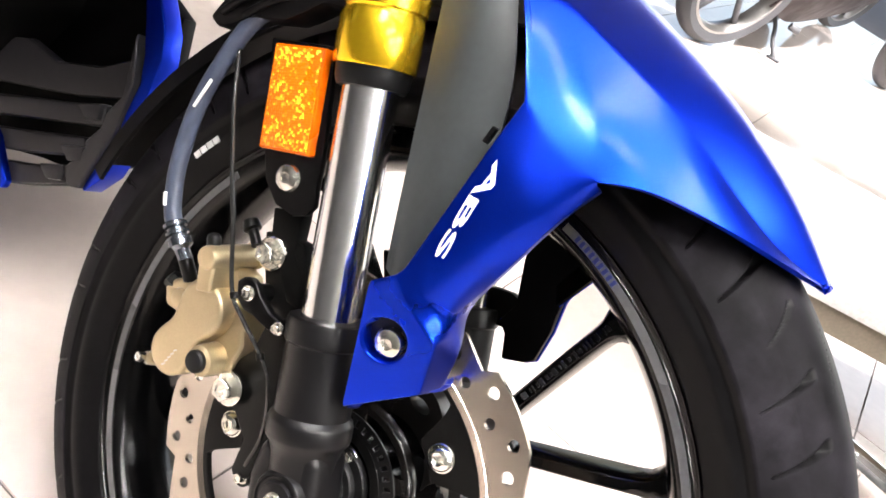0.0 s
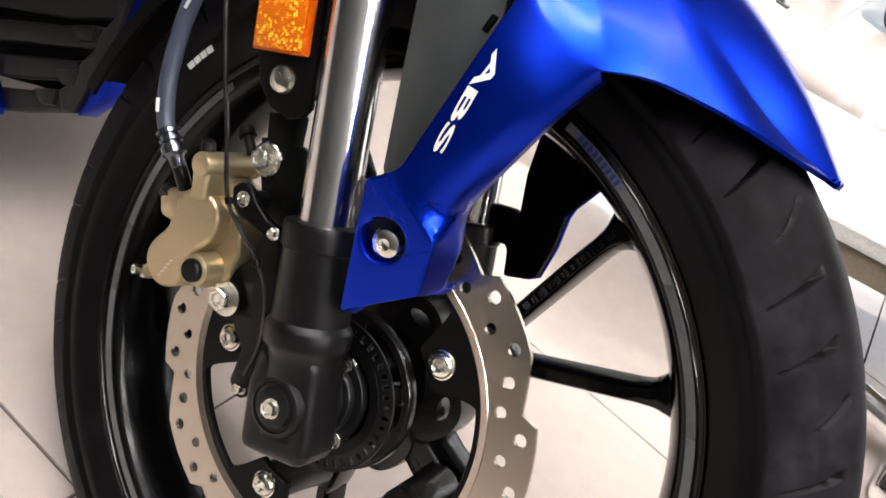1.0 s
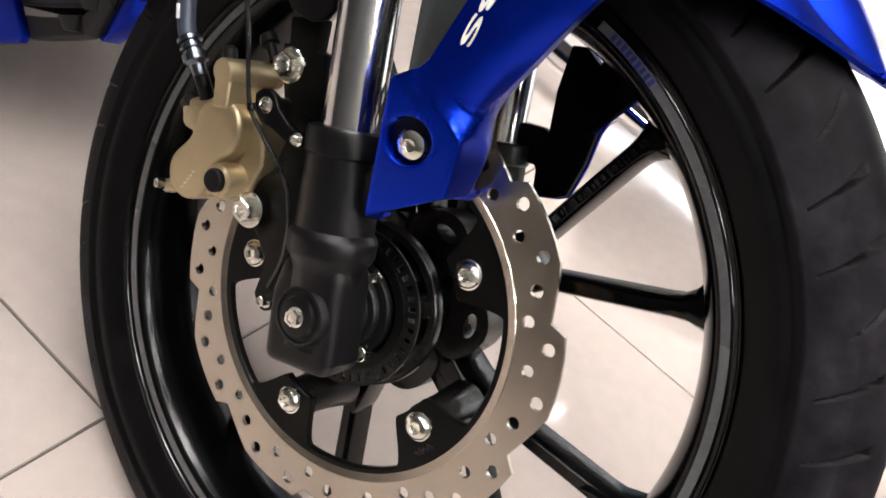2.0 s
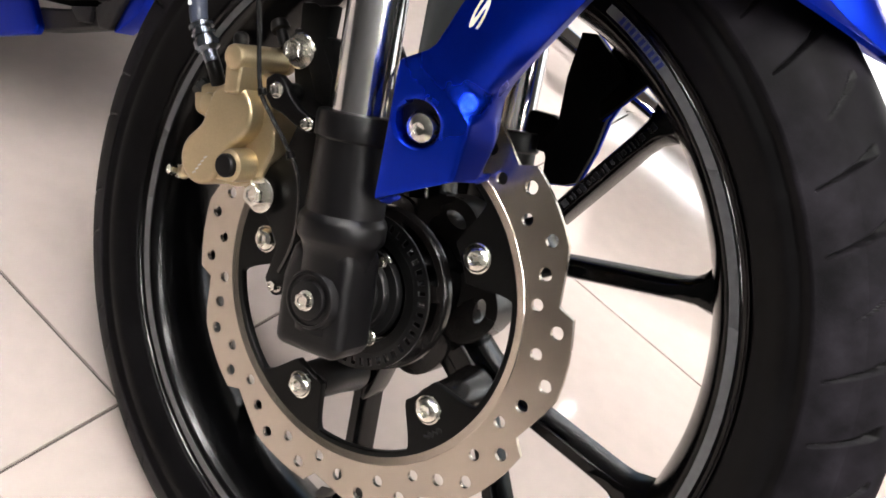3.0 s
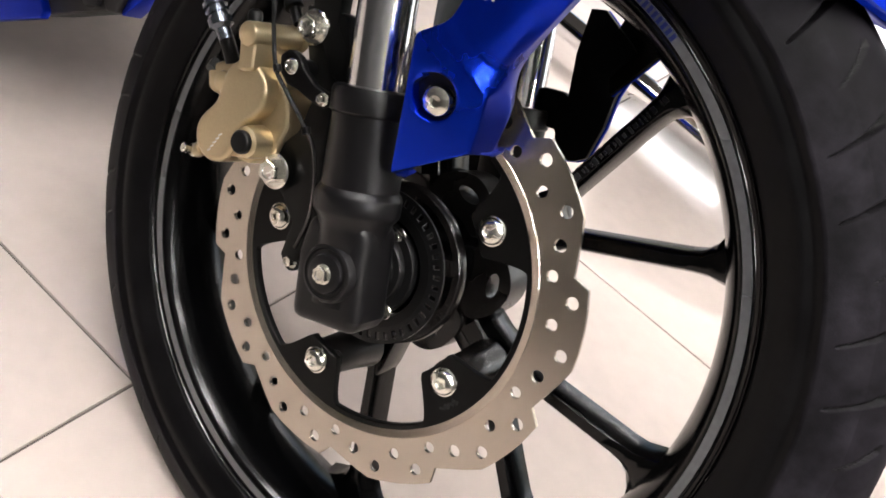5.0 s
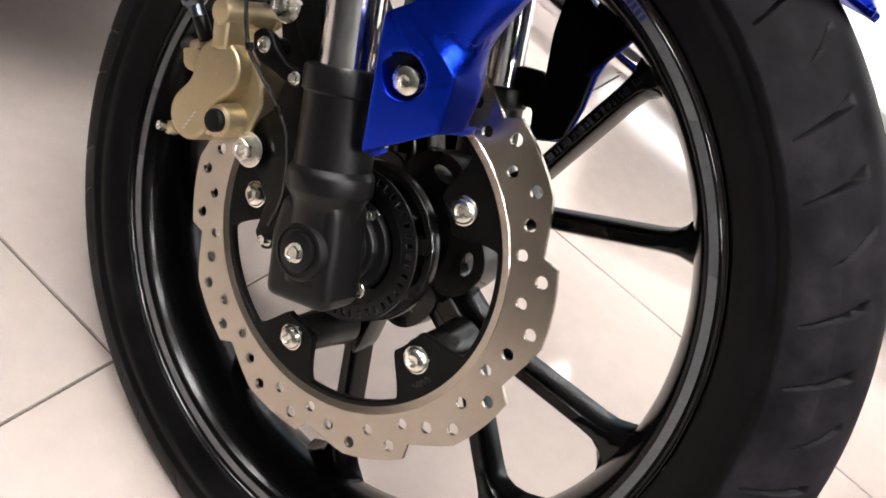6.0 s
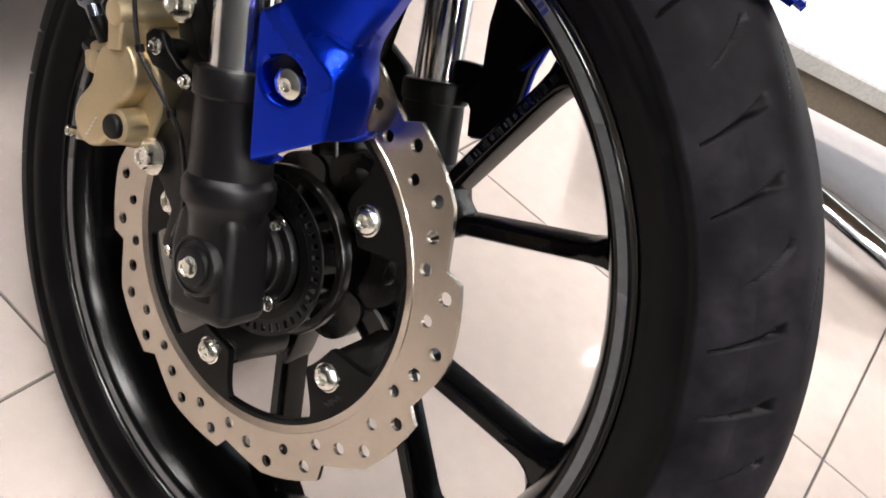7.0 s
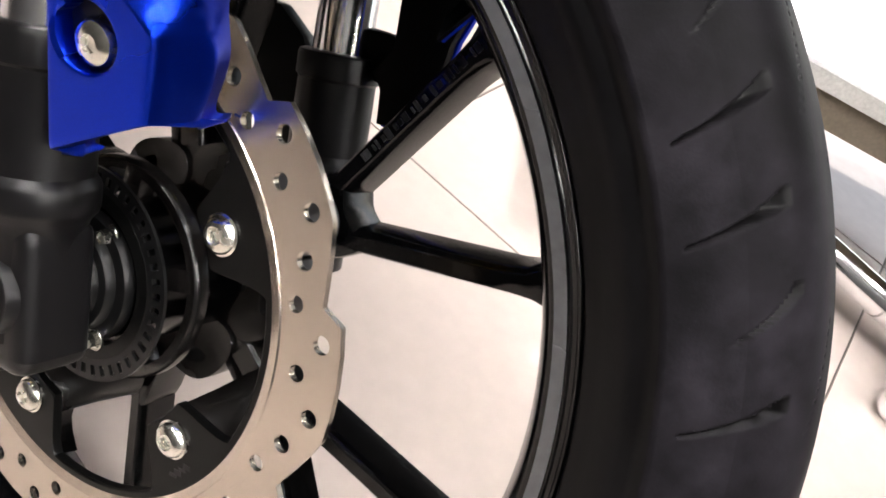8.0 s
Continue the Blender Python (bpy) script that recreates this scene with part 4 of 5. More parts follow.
def caliper():
    y0 = -0.0460
    # the two piston housings under one flat face with a narrow waist
    lobes = ((-0.1220, 0.0405, 0.0185), (-0.1245, 0.0030, 0.0168))
    mx, mz = -0.1235, 0.0210

    def inside(x, z):
        d = [math.hypot(x - u, z - v) - r for u, v, r in lobes]
        h = max(0.022 - abs(d[0] - d[1]), 0) / 0.022
        return min(d) - h * h * 0.022 / 4
    face = []
    for k in range(56):
        c, n = math.cos(2 * math.pi * k / 56), math.sin(2 * math.pi * k / 56)
        lo, hi = 0.0, 0.06
        for _ in range(30):
            m = (lo + hi) / 2
            lo, hi = (m, hi) if inside(mx + m * c, mz + m * n) < 0 else (lo, m)
        face.append((mx + lo * c, mz + lo * n))
    bm = plate(face, y0, -0.012, 0.0035, segments=4)
    # body behind, straddling the disc
    plate([(-0.1370, 0.0400), (-0.1180, 0.0600), (-0.0980, 0.0520), (-0.0880, 0.0380), (-0.0860, 0.0180), (-0.1000, 0.0000), (-0.1200, -0.0110), (-0.1360, -0.0060), (-0.1420, 0.0100)], -0.0340, 0.026, 0.004, bm, 3)
    # pin boss at the top and its neck
    rod((-0.1350, -0.0520, 0.0720), (-0.1340, -0.0080, 0.0750), 0.0078, bm, 0.002, 32)
    rod((-0.1340, -0.0110, 0.0750), (-0.1340, -0.0060, 0.0752), 0.0092, bm, 0.001, 32)
    plate([(-0.1420, 0.0690), (-0.1290, 0.0745), (-0.1200, 0.0560), (-0.1300, 0.0490)], -0.0500, -0.026, 0.003, bm, 3)
    rod((-0.1410, -0.0455, 0.0330), (-0.1400, -0.020, 0.0330), 0.0072, bm, 0.003, 32)
    plate([(-0.1380, 0.0680), (-0.1200, 0.0690), (-0.1040, 0.0560), (-0.1120, 0.0480), (-0.1320, 0.0520)], -0.0320, -0.008, 0.002, bm)
    # ear at the back
    plate([(-0.1560, 0.0360), (-0.1440, 0.0500), (-0.1330, 0.0480), (-0.1300, 0.0300), (-0.1370, 0.0230), (-0.1500, 0.0220), (-0.1570, 0.0290)], -0.0420, -0.024, 0.003, bm, 3)
    rod((-0.1460, -0.0430, 0.0290), (-0.1460, -0.030, 0.0290), 0.0068, bm, 0.002, 28)
    # boss of the lower pin
    turned([(0, 0.0080), (0.0014, 0.0098), (0.006, 0.0106), (0.031, 0.0106)], (-0.1000, -0.0490, 0.0170), (0, 1, 0.05), bm, 36)
    plate([(-0.1180, -0.0080), (-0.1020, 0.0030), (-0.0920, 0.0140), (-0.1020, 0.0270), (-0.1180, 0.0160)], -0.0430, -0.018, 0.003, bm)
    cal = part("brake_caliper", bm, CALIPER, MOTORCYCLE, "gold painted brake caliper")
    part("pin_cap", turned([(0, 0.0074), (0.0035, 0.0074), (0.0048, 0.0064), (0.0052, 0.003)], (-0.1000, -0.0485, 0.0170), (0, -1, 0), segments=28), RUBBER_CAP, cal, "black rubber pin cap")
    part("bleed_cap", turned([(0, 0.0042), (0.006, 0.0046), (0.0085, 0.0040), (0.010, 0.002)], (-0.1400, -0.0430, 0.0755), (-0.5, -0.1, 0.85), segments=20), HUB_GREY, cal, "grey rubber bleed cap")
    part("ear_bolt", turned([(0, 0.0062), (0.010, 0.0062), (0.0115, 0.0050), (0.012, 0.001)], (-0.1500, -0.0340, 0.0330), (-0.75, -0.45, 0.2), segments=6), BLACK_STEEL, cal)
    hex_bolt("back_bolt", (-0.1450, -0.0300, -0.0255), 0.0034, 0.009, 0.0046, cal, "small zinc bolt", (-0.35, -1, 0))
    rod_bm = rod((-0.1380, -0.0320, -0.0180), (-0.1440, -0.0290, -0.0250), 0.005)
    part("back_lug", rod_bm, CALIPER, cal)
    hex_bolt("lower_bolt", (-0.0950, -0.0200, 0.0240), 0.0040, 0.008, 0.0055, cal, "zinc bolt", (0.3, -0.9, 0.2))
    part("pin_boot", turned([(0, 0.0070), (0.003, 0.0078), (0.005, 0.0068), (0.008, 0.0074), (0.011, 0.0064)], (-0.0975, -0.0190, 0.0200), (0.1, 1, 0.05), segments=24), RUBBER_CAP, cal)
    # worn white printing, too small to read
    marks = bmesh.new()
    for k in range(5):
        box((0.0009, 0.0003, 0.0028), (-0.1222 + k * 0.0005, y0 - 0.0001, -0.0068 + k * 0.0034), 0, marks, Matrix.Rotation(radians(32), 4, "Y"))
    part("caliper_print", marks, WHITE_MARK, cal, "tiny white printed bars")
    return cal


caliper()


def bracket():
    b = part("caliper_bracket", plate([(-0.124, 0.104), (-0.112, 0.112), (-0.095, 0.116), (-0.075, 0.095), (-0.050, 0.060), (-0.034, 0.020), (-0.033, -0.024), (-0.040, -0.034), (-0.047, -0.030), (-0.052, -0.008),
                                       (-0.068, 0.000), (-0.088, 0.004), (-0.092, 0.016), (-0.083, 0.040), (-0.086, 0.060), (-0.110, 0.086)], -0.0300, -0.0160, 0.002), BLACK_STEEL, MOTORCYCLE, "black caliper mounting bracket")
    hex_bolt("mount_bolt", (-0.1095, -0.0310, 0.0975), 0.0070, 0.0100, 0.0108, b)
    hex_bolt("mount_bolt", (-0.0790, -0.0330, 0.0110), 0.0074, 0.0095, 0.0112, b)
    hex_bolt("clamp_bolt", (-0.0380, -0.0270, -0.0285), 0.0036, 0.006, 0.0048, b)
    part("clamp_post", turned([(0, 0.0065), (0.010, 0.0068), (0.011, 0.006)], (-0.0380, -0.0280, -0.0285), (0, 1, 0), segments=24), BLACK_STEEL, b)
    # guide for the sensor wire
    part("wire_guide", plate([(-0.1096, 0.0760), (-0.1065, 0.0818), (-0.1018, 0.0845), (-0.0962, 0.0839), (-0.0894, 0.0800), (-0.0778, 0.0777), (-0.0688, 0.0789), (-0.0639, 0.0758), (-0.0654, 0.0698),
                              (-0.0750, 0.0679), (-0.0870, 0.0672), (-0.0953, 0.0648), (-0.1036, 0.0675)], -0.0480, -0.0420, 0.002, segments=3), BLACK_PLASTIC, b)
    hex_bolt("guide_bolt", (-0.0975, -0.0480, 0.0761), 0.0034, 0.004, 0.0048, b, "small dark bolt")
    hex_bolt("guide_bolt", (-0.0672, -0.0480, 0.0750), 0.0030, 0.004, 0.0040, b, "small dark bolt")
    rod_bm = rod((-0.0690, -0.0450, 0.0740), (-0.0690, -0.028, 0.0740), 0.0045)
    rod((-0.0980, -0.0450, 0.0750), (-0.0980, -0.028, 0.0750), 0.0060, rod_bm)
    part("guide_post", rod_bm, BLACK_STEEL, b)
    return b


bracket()
part("sensor_wire", hose([(-0.2120, -0.0400, 0.1890), (-0.1992, -0.0465, 0.1812), (-0.1886, -0.0505, 0.1709), (-0.1734, -0.0540, 0.1545), (-0.152, -0.055, 0.129), (-0.129, -0.055, 0.103), (-0.104, -0.055, 0.073), (-0.088, -0.053, 0.064), (-0.073, -0.051, 0.058), (-0.058, -0.047, 0.049), (-0.050, -0.044, 0.038),
                          (-0.043, -0.040, 0.022), (-0.039, -0.036, 0.004), (-0.038, -0.034, -0.016)], 0.0014, segments=10), WIRE, MOTORCYCLE, "thin shiny black sensor wire")
for x, y, z in ((-0.101, -0.0548, 0.0715), (-0.0655, -0.049, 0.0535)):
    part("wire_clip", turned([(-0.002, 0.0019), (-0.002, 0.0026), (0.002, 0.0026), (0.002, 0.0019)], (x, y, z), (0.6, 0.0, -0.5), segments=14), BLACK_PLASTIC, MOTORCYCLE)


def brake_hose():
    h = part("brake_hose", hose([(-0.190, -0.042, 0.228), (-0.204, -0.045, 0.204), (-0.2075, -0.046, 0.171), (-0.2055, -0.047, 0.137), (-0.195, -0.047, 0.100), (-0.181, -0.047, 0.076), (-0.170, -0.047, 0.0665)], 0.0056, segments=20),
             HOSE, MOTORCYCLE, "dark blue-grey rubber brake hose")
    part("hose_ferrule", turned([(0, 0.0066), (0.001, 0.0077), (0.0035, 0.0077), (0.0043, 0.0060), (0.0060, 0.0060), (0.0068, 0.0075), (0.0086, 0.0075), (0.0094, 0.0061), (0.0108, 0.0061), (0.0116, 0.0077), (0.0165, 0.0077), (0.0175, 0.0060), (0.0190, 0.0047), (0.026, 0.0042)],
                                (-0.1735, -0.047, 0.0695), (0.86, 0.02, -0.50), segments=24), FERRULE, h, "crimped dark metal ferrule")
    part("hose_elbow", hose([(-0.158, -0.046, 0.060), (-0.150, -0.044, 0.054), (-0.144, -0.040, 0.046)], 0.0048), BLACK_STEEL, h)
    for p, q in (((-0.2025, -0.0524, 0.159), (-0.2035, -0.0526, 0.138)), ((-0.187, -0.0532, 0.083), (-0.182, -0.0532, 0.076))):
        part("hose_print", rod(p, q, 0.0011, None, 0.0002, 8), WHITE_MARK, h, "white printed line")
    c = part("hose_clamp", plate([(-0.230, 0.188), (-0.227, 0.203), (-0.213, 0.221), (-0.190, 0.238), (-0.150, 0.262), (-0.140, 0.250), (-0.162, 0.241), (-0.171, 0.228), (-0.179, 0.218), (-0.200, 0.207), (-0.214, 0.192), (-0.222, 0.186)],
                                  -0.052, -0.028, 0.003), BLACK_PLASTIC, MOTORCYCLE, "black plastic hose guide")
    part("clamp_rib", hose([(-0.222, -0.053, 0.196), (-0.212, -0.054, 0.212), (-0.198, -0.053, 0.226)], 0.0025), BLACK_PLASTIC, c)
    part("clamp_rib", hose([(-0.206, -0.053, 0.204), (-0.196, -0.054, 0.218), (-0.184, -0.053, 0.232)], 0.0025), BLACK_PLASTIC, c)
    return h


brake_hose()


def reflector():
    p = part("reflector_bracket", plate([(-0.190, 0.202), (-0.151, 0.222), (-0.143, 0.218), (-0.112, 0.168), (-0.105, 0.154), (-0.098, 0.143), (-0.0996, 0.135), (-0.1075, 0.1285), (-0.122, 0.126), (-0.138, 0.133), (-0.149, 0.145)], -0.0405, -0.0355, 0.0015),
             BLACK_PLASTIC, MOTORCYCLE, "black reflector bracket")
    b = Vector((-0.117 + 0.150, 0, 0.165 - 0.147)).normalized()
    ang = -math.atan2(b.z, b.x)
    r = part("reflector", box((0.0385, 0.008, 0.0640), (-0.1490, -0.0425, 0.1840), 0.0020, None, Matrix.Rotation(ang, 4, "Y")), AMBER_RIM, p, "amber side reflector")
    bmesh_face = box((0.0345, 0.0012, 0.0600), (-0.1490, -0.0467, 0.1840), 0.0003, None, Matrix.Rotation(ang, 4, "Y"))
    part("reflector_face", bmesh_face, AMBER, r, "amber prism lens with painted glints")
    dome = turned([(0, 0.0085), (0.0012, 0.0088), (0.0035, 0.0078), (0.0050, 0.0050), (0.0052, 0.0034), (0.0042, 0.0030), (0.0040, 0.0005)], (-0.1235, -0.0405, 0.1450), (0, -1, 0), segments=32)
    part("bracket_bolt", dome, BOLT, p, "bright domed bolt")
    part("bracket_arm", plate([(-0.128, 0.120), (-0.108, 0.132), (-0.097, 0.108), (-0.082, 0.100), (-0.072, 0.083), (-0.083, 0.081), (-0.106, 0.097), (-0.117, 0.103)], -0.031, -0.020, 0.002), BLACK_STEEL, p)
    part("bleed_nut", turned([(0, 0.0052), (0.004, 0.0060), (0.006, 0.0060), (0.007, 0.0036), (0.018, 0.0036)], (-0.1437, -0.020, 0.0960), (0.55, -0.1, -0.25), segments=20), BLACK_STEEL, p)


reflector()


def shroud():
    y0, y1 = 0.114, 0.128
    s = part("radiator_shroud", plate([(-0.743, -0.104), (-0.620, -0.039), (-0.581, -0.016), (-0.531, -0.010), (-0.475, 0.022), (-0.441, 0.054), (-0.426, 0.018), (-0.489, -0.022), (-0.589, -0.075), (-0.710, -0.142)],
                                      y0 + 0.004, y1 + 0.004, 0.004, segments=3), SLAT_GREY, MOTORCYCLE, "black slatted radiator shroud with blue edges")
    for out in ([(-0.689, -0.151), (-0.535, -0.057), (-0.442, -0.002), (-0.433, -0.019), (-0.555, -0.094), (-0.665, -0.163)],
                [(-0.654, -0.167), (-0.532, -0.094), (-0.448, -0.042), (-0.435, -0.047), (-0.437, -0.057), (-0.516, -0.111), (-0.630, -0.180)],
                [(-0.618, -0.186), (-0.502, -0.115), (-0.448, -0.079), (-0.421, -0.081), (-0.498, -0.139), (-0.592, -0.201)]):
        part("slat", plate(out, y0 + 0.001, y1 + 0.012, 0.004, segments=3), SLAT_GREY, s)
        # the end of the slat rises to meet the post
        x, z = out[2] if len(out) == 6 else out[3]
        part("slat_end", plate([(x - 0.030, z - 0.018), (x - 0.002, z + 0.001), (x + 0.004, z - 0.014), (x - 0.012, z - 0.024)], y0 - 0.004, y1, 0.003), SLAT_GREY, s)
    part("slat_post", plate([(-0.450, 0.075), (-0.436, 0.057), (-0.423, 0.037), (-0.413, -0.008), (-0.419, -0.083), (-0.432, -0.090), (-0.448, -0.079), (-0.437, -0.057), (-0.436, -0.046), (-0.440, -0.042),
                             (-0.431, -0.019), (-0.434, -0.005), (-0.427, 0.020), (-0.441, 0.054)], y0 - 0.003, y1 + 0.004, 0.004, segments=3), SLAT_GREY, s)
    part("blue_edge", plate([(-0.474, 0.115), (-0.457, 0.120), (-0.443, 0.109), (-0.424, 0.093), (-0.411, 0.070), (-0.403, 0.026), (-0.403, -0.020), (-0.399, -0.037), (-0.400, -0.053), (-0.415, -0.083), (-0.418, -0.082),
                             (-0.415, -0.018), (-0.420, 0.039), (-0.432, 0.062), (-0.452, 0.088)], y0 + 0.002, y1 + 0.010, 0.004, segments=3), BLUE, s, "blue painted edge")
    part("blue_panel", plate([(-0.669, -0.159), (-0.562, -0.106), (-0.544, -0.112), (-0.502, -0.139), (-0.502, -0.148), (-0.592, -0.216)], y0 - 0.008, y0 + 0.002, 0.003, segments=3), BLUE, s, "blue painted panel")
    part("radiator_core", plate([(-0.74, -0.08), (-0.58, 0.12), (-0.455, 0.100), (-0.425, 0.030), (-0.430, -0.060), (-0.47, -0.100), (-0.53, -0.125), (-0.66, -0.190)], 0.158, 0.176, 0.002), BLACK_PLASTIC, s)


shroud()
# lower clamp of the far fork leg
part("caliper_lug", plate([(-0.110, 0.088), (-0.084, 0.084), (-0.061, 0.069), (-0.030, 0.028), (-0.057, 0.005), (-0.084, 0.020), (-0.105, 0.028), (-0.145, 0.074)], 0.165, 0.177, 0.003), BLACK_STEEL, LEFT, "black cast lug on the far fork leg")
part("cover_tab", plate([(-0.048, 0.118), (-0.030, 0.126), (-0.012, 0.126), (-0.006, 0.120), (-0.008, 0.108), (-0.018, 0.100), (-0.036, 0.092), (-0.046, 0.080)], 0.160, 0.170, 0.003), BLACK_PLASTIC, LEFT)
hex_bolt("far_cover_bolt", (-0.0176, 0.1600, 0.1163), 0.0030, 0.0035, 0.0042, LEFT, "small bright bolt")



def shade_bulk():
    """The unseen rest of the machine, behind the fork: added and widened to shade the floor and the wheel."""
    c = YC
    part("engine", plate([(-0.98, -0.15), (-0.70, -0.16), (-0.62, -0.08), (-0.58, 0.02), (-0.59, 0.16), (-0.64, 0.32), (-0.86, 0.34), (-1.00, 0.14)], -0.09, 0.24, 0.02), BLACK_STEEL, MOTORCYCLE, "unseen black engine block, sized for its shade")
    part("fuel_tank", loft([[(-0.42, c - 0.10, 0.50), (-0.62, c - 0.16, 0.52), (-0.88, c - 0.10, 0.48)], [(-0.40, c - 0.06, 0.62), (-0.60, c - 0.10, 0.70), (-0.88, c - 0.06, 0.60)],
                            [(-0.40, c + 0.06, 0.62), (-0.60, c + 0.10, 0.70), (-0.88, c + 0.06, 0.60)], [(-0.42, c + 0.10, 0.50), (-0.62, c + 0.16, 0.52), (-0.88, c + 0.10, 0.48)]], 6, 4, 0.004), BLUE, MOTORCYCLE, "blue fuel tank")
    for s in (-1.5, 1):
        part("shade_fairing", loft([[(-0.38, c + 0.10 * s, 0.20), (-0.60, c + 0.12 * s, 0.17), (-0.88, c + 0.12 * s, 0.20)], [(-0.38, c + 0.20 * s, 0.26), (-0.60, c + 0.24 * s, 0.24), (-0.88, c + 0.20 * s, 0.26)],
                                   [(-0.40, c + 0.18 * s, 0.40), (-0.60, c + 0.20 * s, 0.42), (-0.88, c + 0.16 * s, 0.40)], [(-0.42, c + 0.08 * s, 0.50), (-0.62, c + 0.12 * s, 0.54), (-0.88, c + 0.08 * s, 0.50)]], 6, 4, 0.004), BLUE, MOTORCYCLE, "unseen blue side fairing, widened to shade the floor")
    part("shade_cowl", box((0.03, 0.44, 0.56), (-0.39, c - 0.03, 0.49), 0.02), BLACK_PLASTIC, MOTORCYCLE, "unseen black cowl, added for its shade")
    part("seat", plate([(-0.86, 0.50), (-0.90, 0.57), (-1.20, 0.58), (-1.42, 0.66), (-1.44, 0.61), (-1.22, 0.51)], c - 0.11, c + 0.11, 0.02), BLACK_PLASTIC, MOTORCYCLE, "black seat")
    part("frame_spine", hose([(-0.34, c, 0.52), (-0.60, c, 0.46), (-0.95, c, 0.42), (-1.05, c, 0.20), (-0.98, c, 0.02)], 0.03), BLACK_STEEL, MOTORCYCLE)
    for s in (-1, 1):
        part("swingarm", hose([(-0.95, c + 0.08 * s, 0.03), (-1.15, c + 0.10 * s, 0.02), (-1.34, c + 0.10 * s, 0.0)], 0.018), BLACK_STEEL, MOTORCYCLE)
    tyre_bm = ring([(0.305 - 0.05 * abs(u) ** 3, c + 0.065 * u) for u in np.linspace(-1, 1, 13)] + [(0.215, c + 0.05), (0.215, c - 0.05)], segments=96)
    bmesh.ops.translate(tyre_bm, vec=(-1.34, 0, 0.0), verts=tyre_bm.verts)
    w = part("rear_wheel", tyre_bm, RUBBER, MOTORCYCLE, "black rear tyre and wheel")
    hub = ring([(0.02, c - 0.06), (0.06, c - 0.05), (0.06, c + 0.05), (0.02, c + 0.06)], segments=40)
    bmesh.ops.translate(hub, vec=(-1.34, 0, 0.0), verts=hub.verts)
    part("hub", hub, WHEEL_BLACK, w)
    for k in range(5):
        x, z = polar(0.22, 72 * k)
        part("spoke", rod((-1.34, c, 0), (-1.34 + x, c, z), 0.014), WHEEL_BLACK, w)


shade_bulk()


# ---- display table and rail ----
def display_table():
    t = thing("display_table", "white low display table with grey edge and brown apron", "table", pose(0.0, 0.8314, 0, 0, 0, 30))
    # its front edge lies along x
    part("tabletop", box((2.0, 0.52, 0.006), (0.90, 0.260, 0.302), 0.001), TABLE_WHITE, t)
    part("edge_band", box((2.0, 0.52, 0.022), (0.90, 0.2605, 0.288), 0.001), TABLE_EDGE, t)
    part("apron", box((1.98, 0.50, 0.044), (0.90, 0.261, 0.2549), 0.001), TABLE_BROWN, t)
    for x in (1.45, 1.8):
        for y in (0.10, 0.42):
            part("leg", rod((x, y, 0), (x, y, 0.235), 0.02), CHROME, t)
    return t


display_table()
rail = thing("floor_rail", "polished steel tube rail lying low on the floor", "rail", pose(0.2, 1.0264, 0, 0, 0, -0.64))
part("tube", rod((-1.6, 0, 0.065), (1.4, 0, 0.065), 0.024), CHROME, rail)
part("foot", turned([(0, 0.012), (0.004, 0.020), (0.012, 0.024), (0.16, 0.024)], (0.22, -0.12, 0.0245), (0, 1, 0)), CHROME, rail)
part("foot", turned([(0, 0.012), (0.004, 0.020), (0.012, 0.024), (0.16, 0.024)], (-1.2, -0.12, 0.0245), (0, 1, 0)), CHROME, rail)


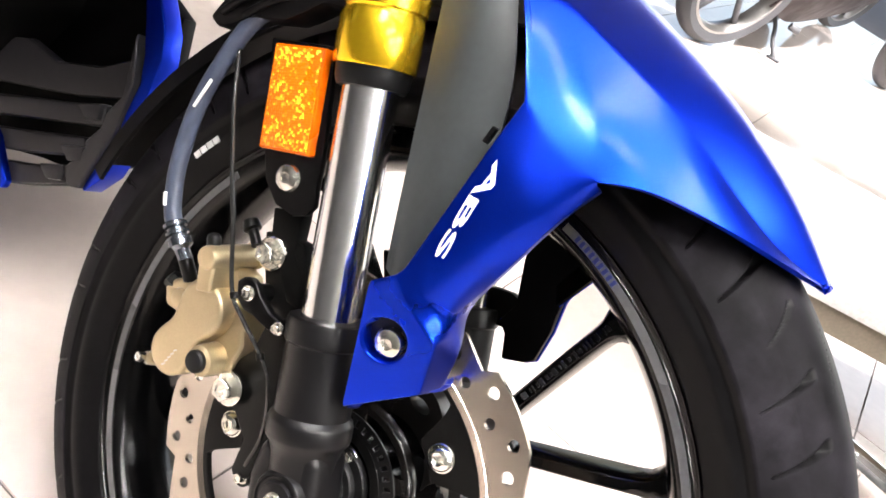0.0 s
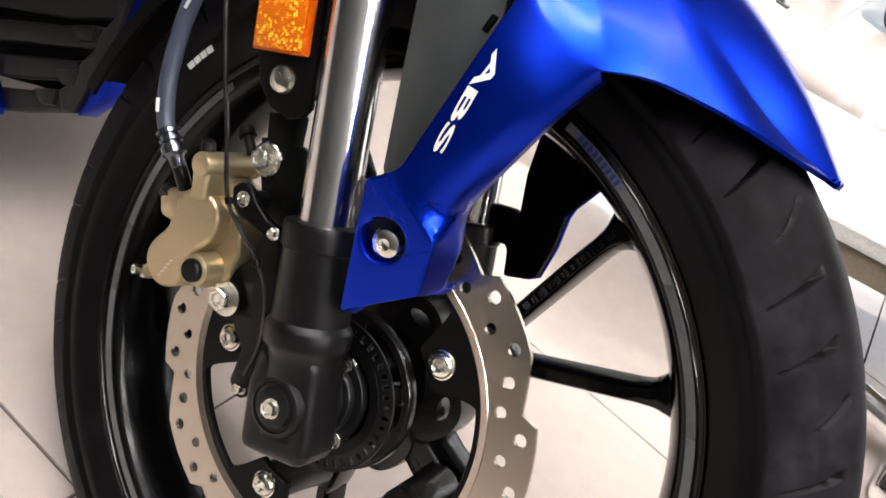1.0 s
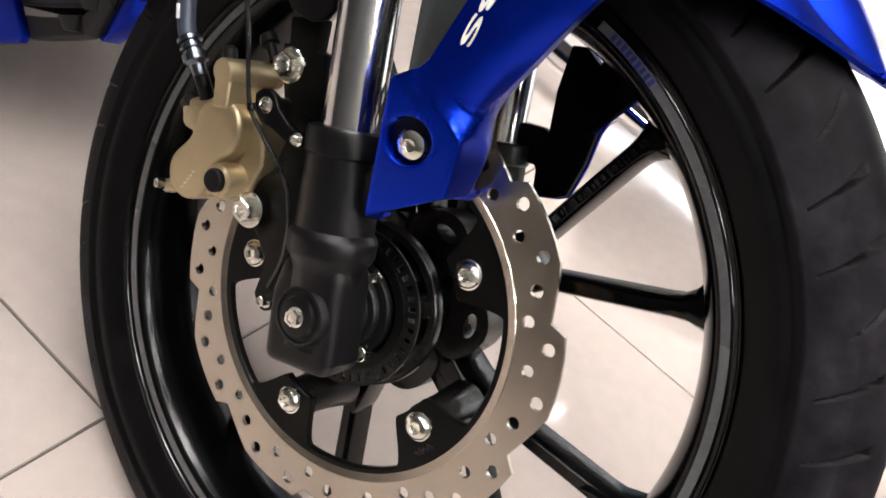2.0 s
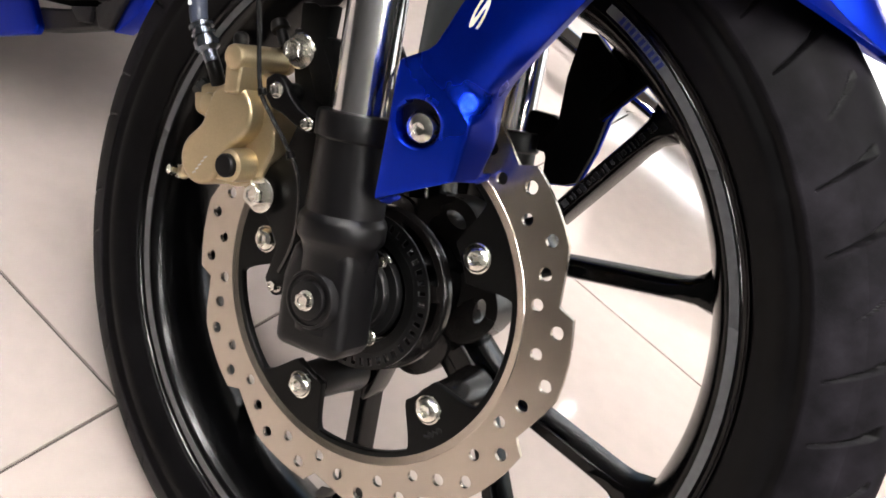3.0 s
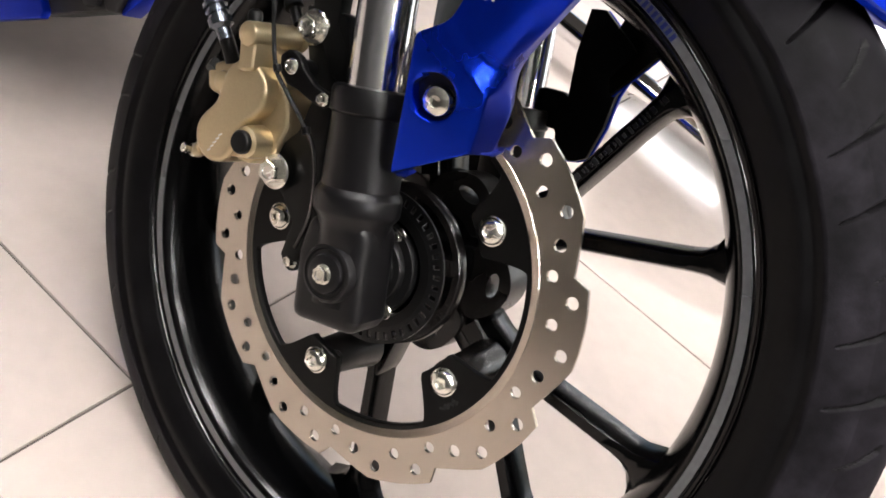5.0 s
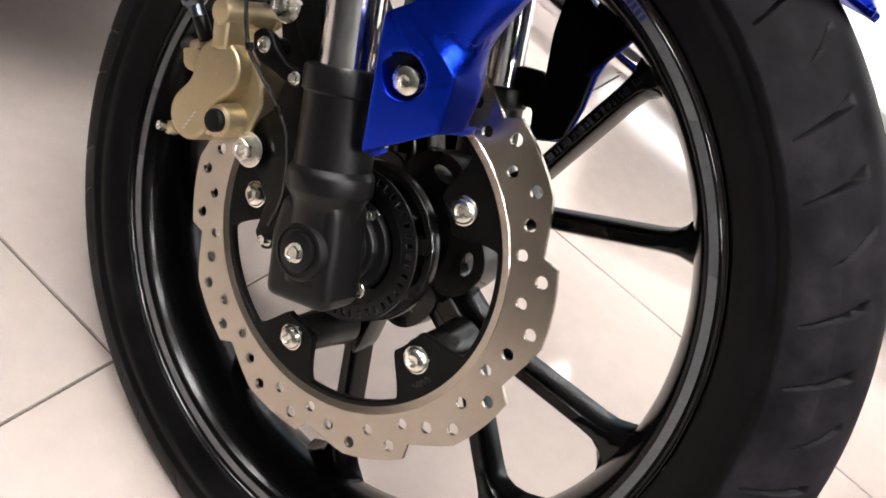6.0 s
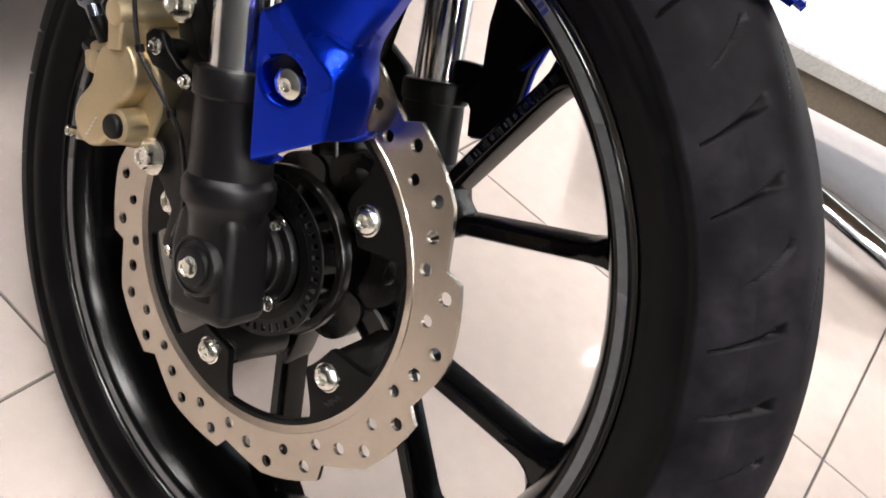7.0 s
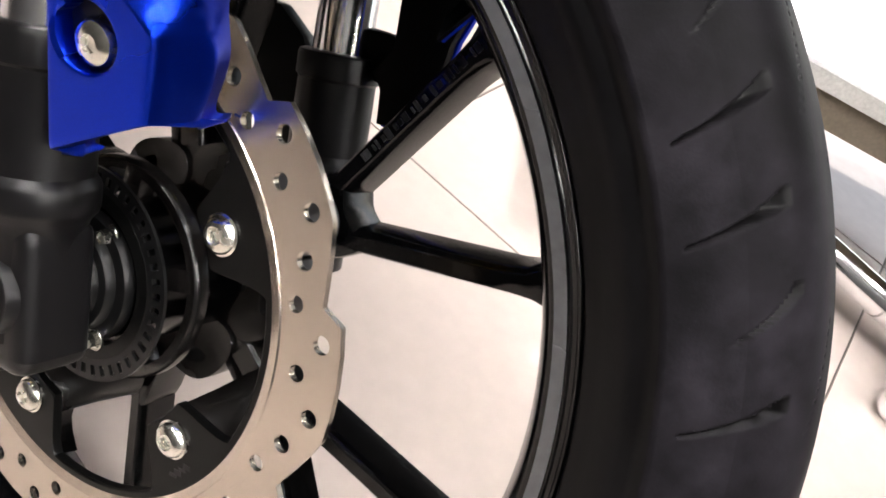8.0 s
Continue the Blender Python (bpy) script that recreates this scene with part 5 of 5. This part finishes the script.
# ---- another motorcycle, farther off on the same floor ----
def far_motorcycle():
    t = thing("motorcycle", "grey parked motorcycle with dark red body on its stand", "motorcycle", pose(-0.918, 3.075, 0.285, 8, 0, 97))
    tyre_bm = ring([(0.285 - 0.03 * abs(u) ** 2.5, 0.045 * u) for u in np.linspace(-1, 1, 11)] + [(0.225, 0.035), (0.225, -0.035)], segments=72)
    w = part("wheel", tyre_bm, FAR_RUBBER, t, "grey tyre on a cast wheel")
    w.rotation_euler = (0, 0, radians(-28))
    part("rim", ring([(0.225, -0.036), (0.215, -0.036), (0.205, -0.010), (0.205, 0.010), (0.215, 0.036), (0.225, 0.036)], segments=72), STEEL_DARK, w)
    part("hub", ring([(0.015, -0.05), (0.045, -0.045), (0.045, 0.045), (0.015, 0.05)], segments=32), FAR_RUBBER, w)
    for k in range(5):
        x, z = polar(0.212, 20 + 72 * k)
        part("spoke", rod((x * 0.18, 0, z * 0.18), (x, 0, z), 0.013), FAR_RUBBER, w)
    part("body", loft([[(0.153, -0.118, -0.039), (0.548, -0.183, -0.090), (1.259, -0.279, 0.004), (1.585, -0.337, 0.113)], [(0.153, -0.148, 0.161), (0.548, -0.223, 0.150), (1.259, -0.319, 0.244), (1.585, -0.357, 0.333)],
                       [(0.10, 0.10, 0.38), (0.55, 0.12, 0.40), (0.95, 0.12, 0.42), (1.42, 0.08, 0.48)]], 6, 4, 0.004), DARK_RED, t, "dark red body panel")
    part("engine_case", box((0.34, 0.20, 0.16), (0.62, 0.0, 0.10), 0.03), STEEL_DARK, t)
    rear_bm = ring([(0.285 - 0.03 * abs(u) ** 2.5, 0.045 * u) for u in np.linspace(-1, 1, 11)] + [(0.225, 0.035), (0.225, -0.035)], segments=72)
    bmesh.ops.translate(rear_bm, vec=(1.28, 0, 0), verts=rear_bm.verts)
    rw = part("wheel", rear_bm, FAR_RUBBER, t, "grey rear tyre")
    hub_bm = ring([(0.015, -0.06), (0.07, -0.05), (0.07, 0.05), (0.015, 0.06)], segments=32)
    bmesh.ops.translate(hub_bm, vec=(1.28, 0, 0), verts=hub_bm.verts)
    part("hub", hub_bm, FAR_RUBBER, rw)
    for k in range(5):
        x, z = polar(0.222, 50 + 72 * k)
        part("spoke", rod((1.28, 0, 0), (1.28 + x, 0, z), 0.013), FAR_RUBBER, rw)
    part("side_stand", hose([(0.588, -0.077, -0.097), (0.588, -0.137, -0.147), (0.574, -0.176, -0.198), (0.552, -0.234, -0.249)], 0.010), FAR_RUBBER, t)
    part("stand_foot", box((0.05, 0.06, 0.008), (0.552, -0.234, -0.248), 0.002, None, Matrix.Rotation(radians(-8), 4, "X")), FAR_RUBBER, t)
    part("foot_peg", rod((0.449, -0.199, -0.088), (0.468, -0.241, -0.087), 0.016), FAR_RUBBER, t)
    return t


far_motorcycle()


def far_wheel():
    """The front wheel of one more parked motorcycle, mostly out of sight."""
    t = thing("motorcycle", "another parked motorcycle with a grey wheel", "motorcycle", pose(-0.47, 4.72, 0.285, 6, 0, 76))
    for s in (-1, 1):
        part("fork_leg", rod((0, 0.075 * s, 0), (0.24, 0.075 * s, 0.50), 0.02), STEEL_DARK, t)
    part("body", box((0.60, 0.22, 0.26), (0.62, 0, 0.42), 0.06), DARK_RED, t)
    part("tyre", ring([(0.285 - 0.03 * abs(u) ** 2.5, 0.05 * u) for u in np.linspace(-1, 1, 11)] + [(0.225, 0.035), (0.225, -0.035)], segments=72), FAR_RUBBER, t)
    part("rim", ring([(0.225, -0.036), (0.215, -0.036), (0.205, 0), (0.215, 0.036), (0.225, 0.036)], segments=72), STEEL_DARK, t)
    for k in range(5):
        x, z = polar(0.214, 10 + 72 * k)
        part("spoke", rod((0, 0, 0), (x, 0, z), 0.014), FAR_RUBBER, t)
    part("hub", ring([(0.015, -0.05), (0.045, -0.045), (0.045, 0.045), (0.015, 0.05)], segments=32), FAR_RUBBER, t)
    return t


parked = far_wheel()
copy_thing(parked, pose(-1.07, 5.50, 0.285, 6, 0, 76))

# ---- floor tiles, 60 cm square ----
TILE_TURN = radians(6.846)
t_mesh = mesh_of("tile", box((0.5968, 0.5968, 0.008), (0, 0, -0.004), 0.0007), TILE, False)
ax = Vector((math.cos(TILE_TURN), math.sin(TILE_TURN), 0))
ay = Vector((-math.sin(TILE_TURN), math.cos(TILE_TURN), 0))
corner = ax * -0.1509 + ay * 0.0141
rest = []
for i in range(-10, 13):
    for j in range(-13, 12):
        p = corner + ax * 0.6 * (i + 0.5) + ay * 0.6 * (j + 0.5)
        if -3.6 < p.x < 3.2 and -3.0 < p.y < 6.3:
            shared("tile", t_mesh, pose(p.x, p.y, 0, 0, 0, 6.846), floor)
        elif -5.2 < p.x < 6.8 and -7.2 < p.y < 6.3:
            rest.append((p.x, p.y))
bm = bmesh.new()
for x, y in rest:
    box((0.5968, 0.5968, 0.008), (x, y, -0.004), 0, bm, Matrix.Rotation(TILE_TURN, 4, "Z"))
tagged(part("outer_tiles", bm, TILE, floor, smooth=False), kind="stuff")
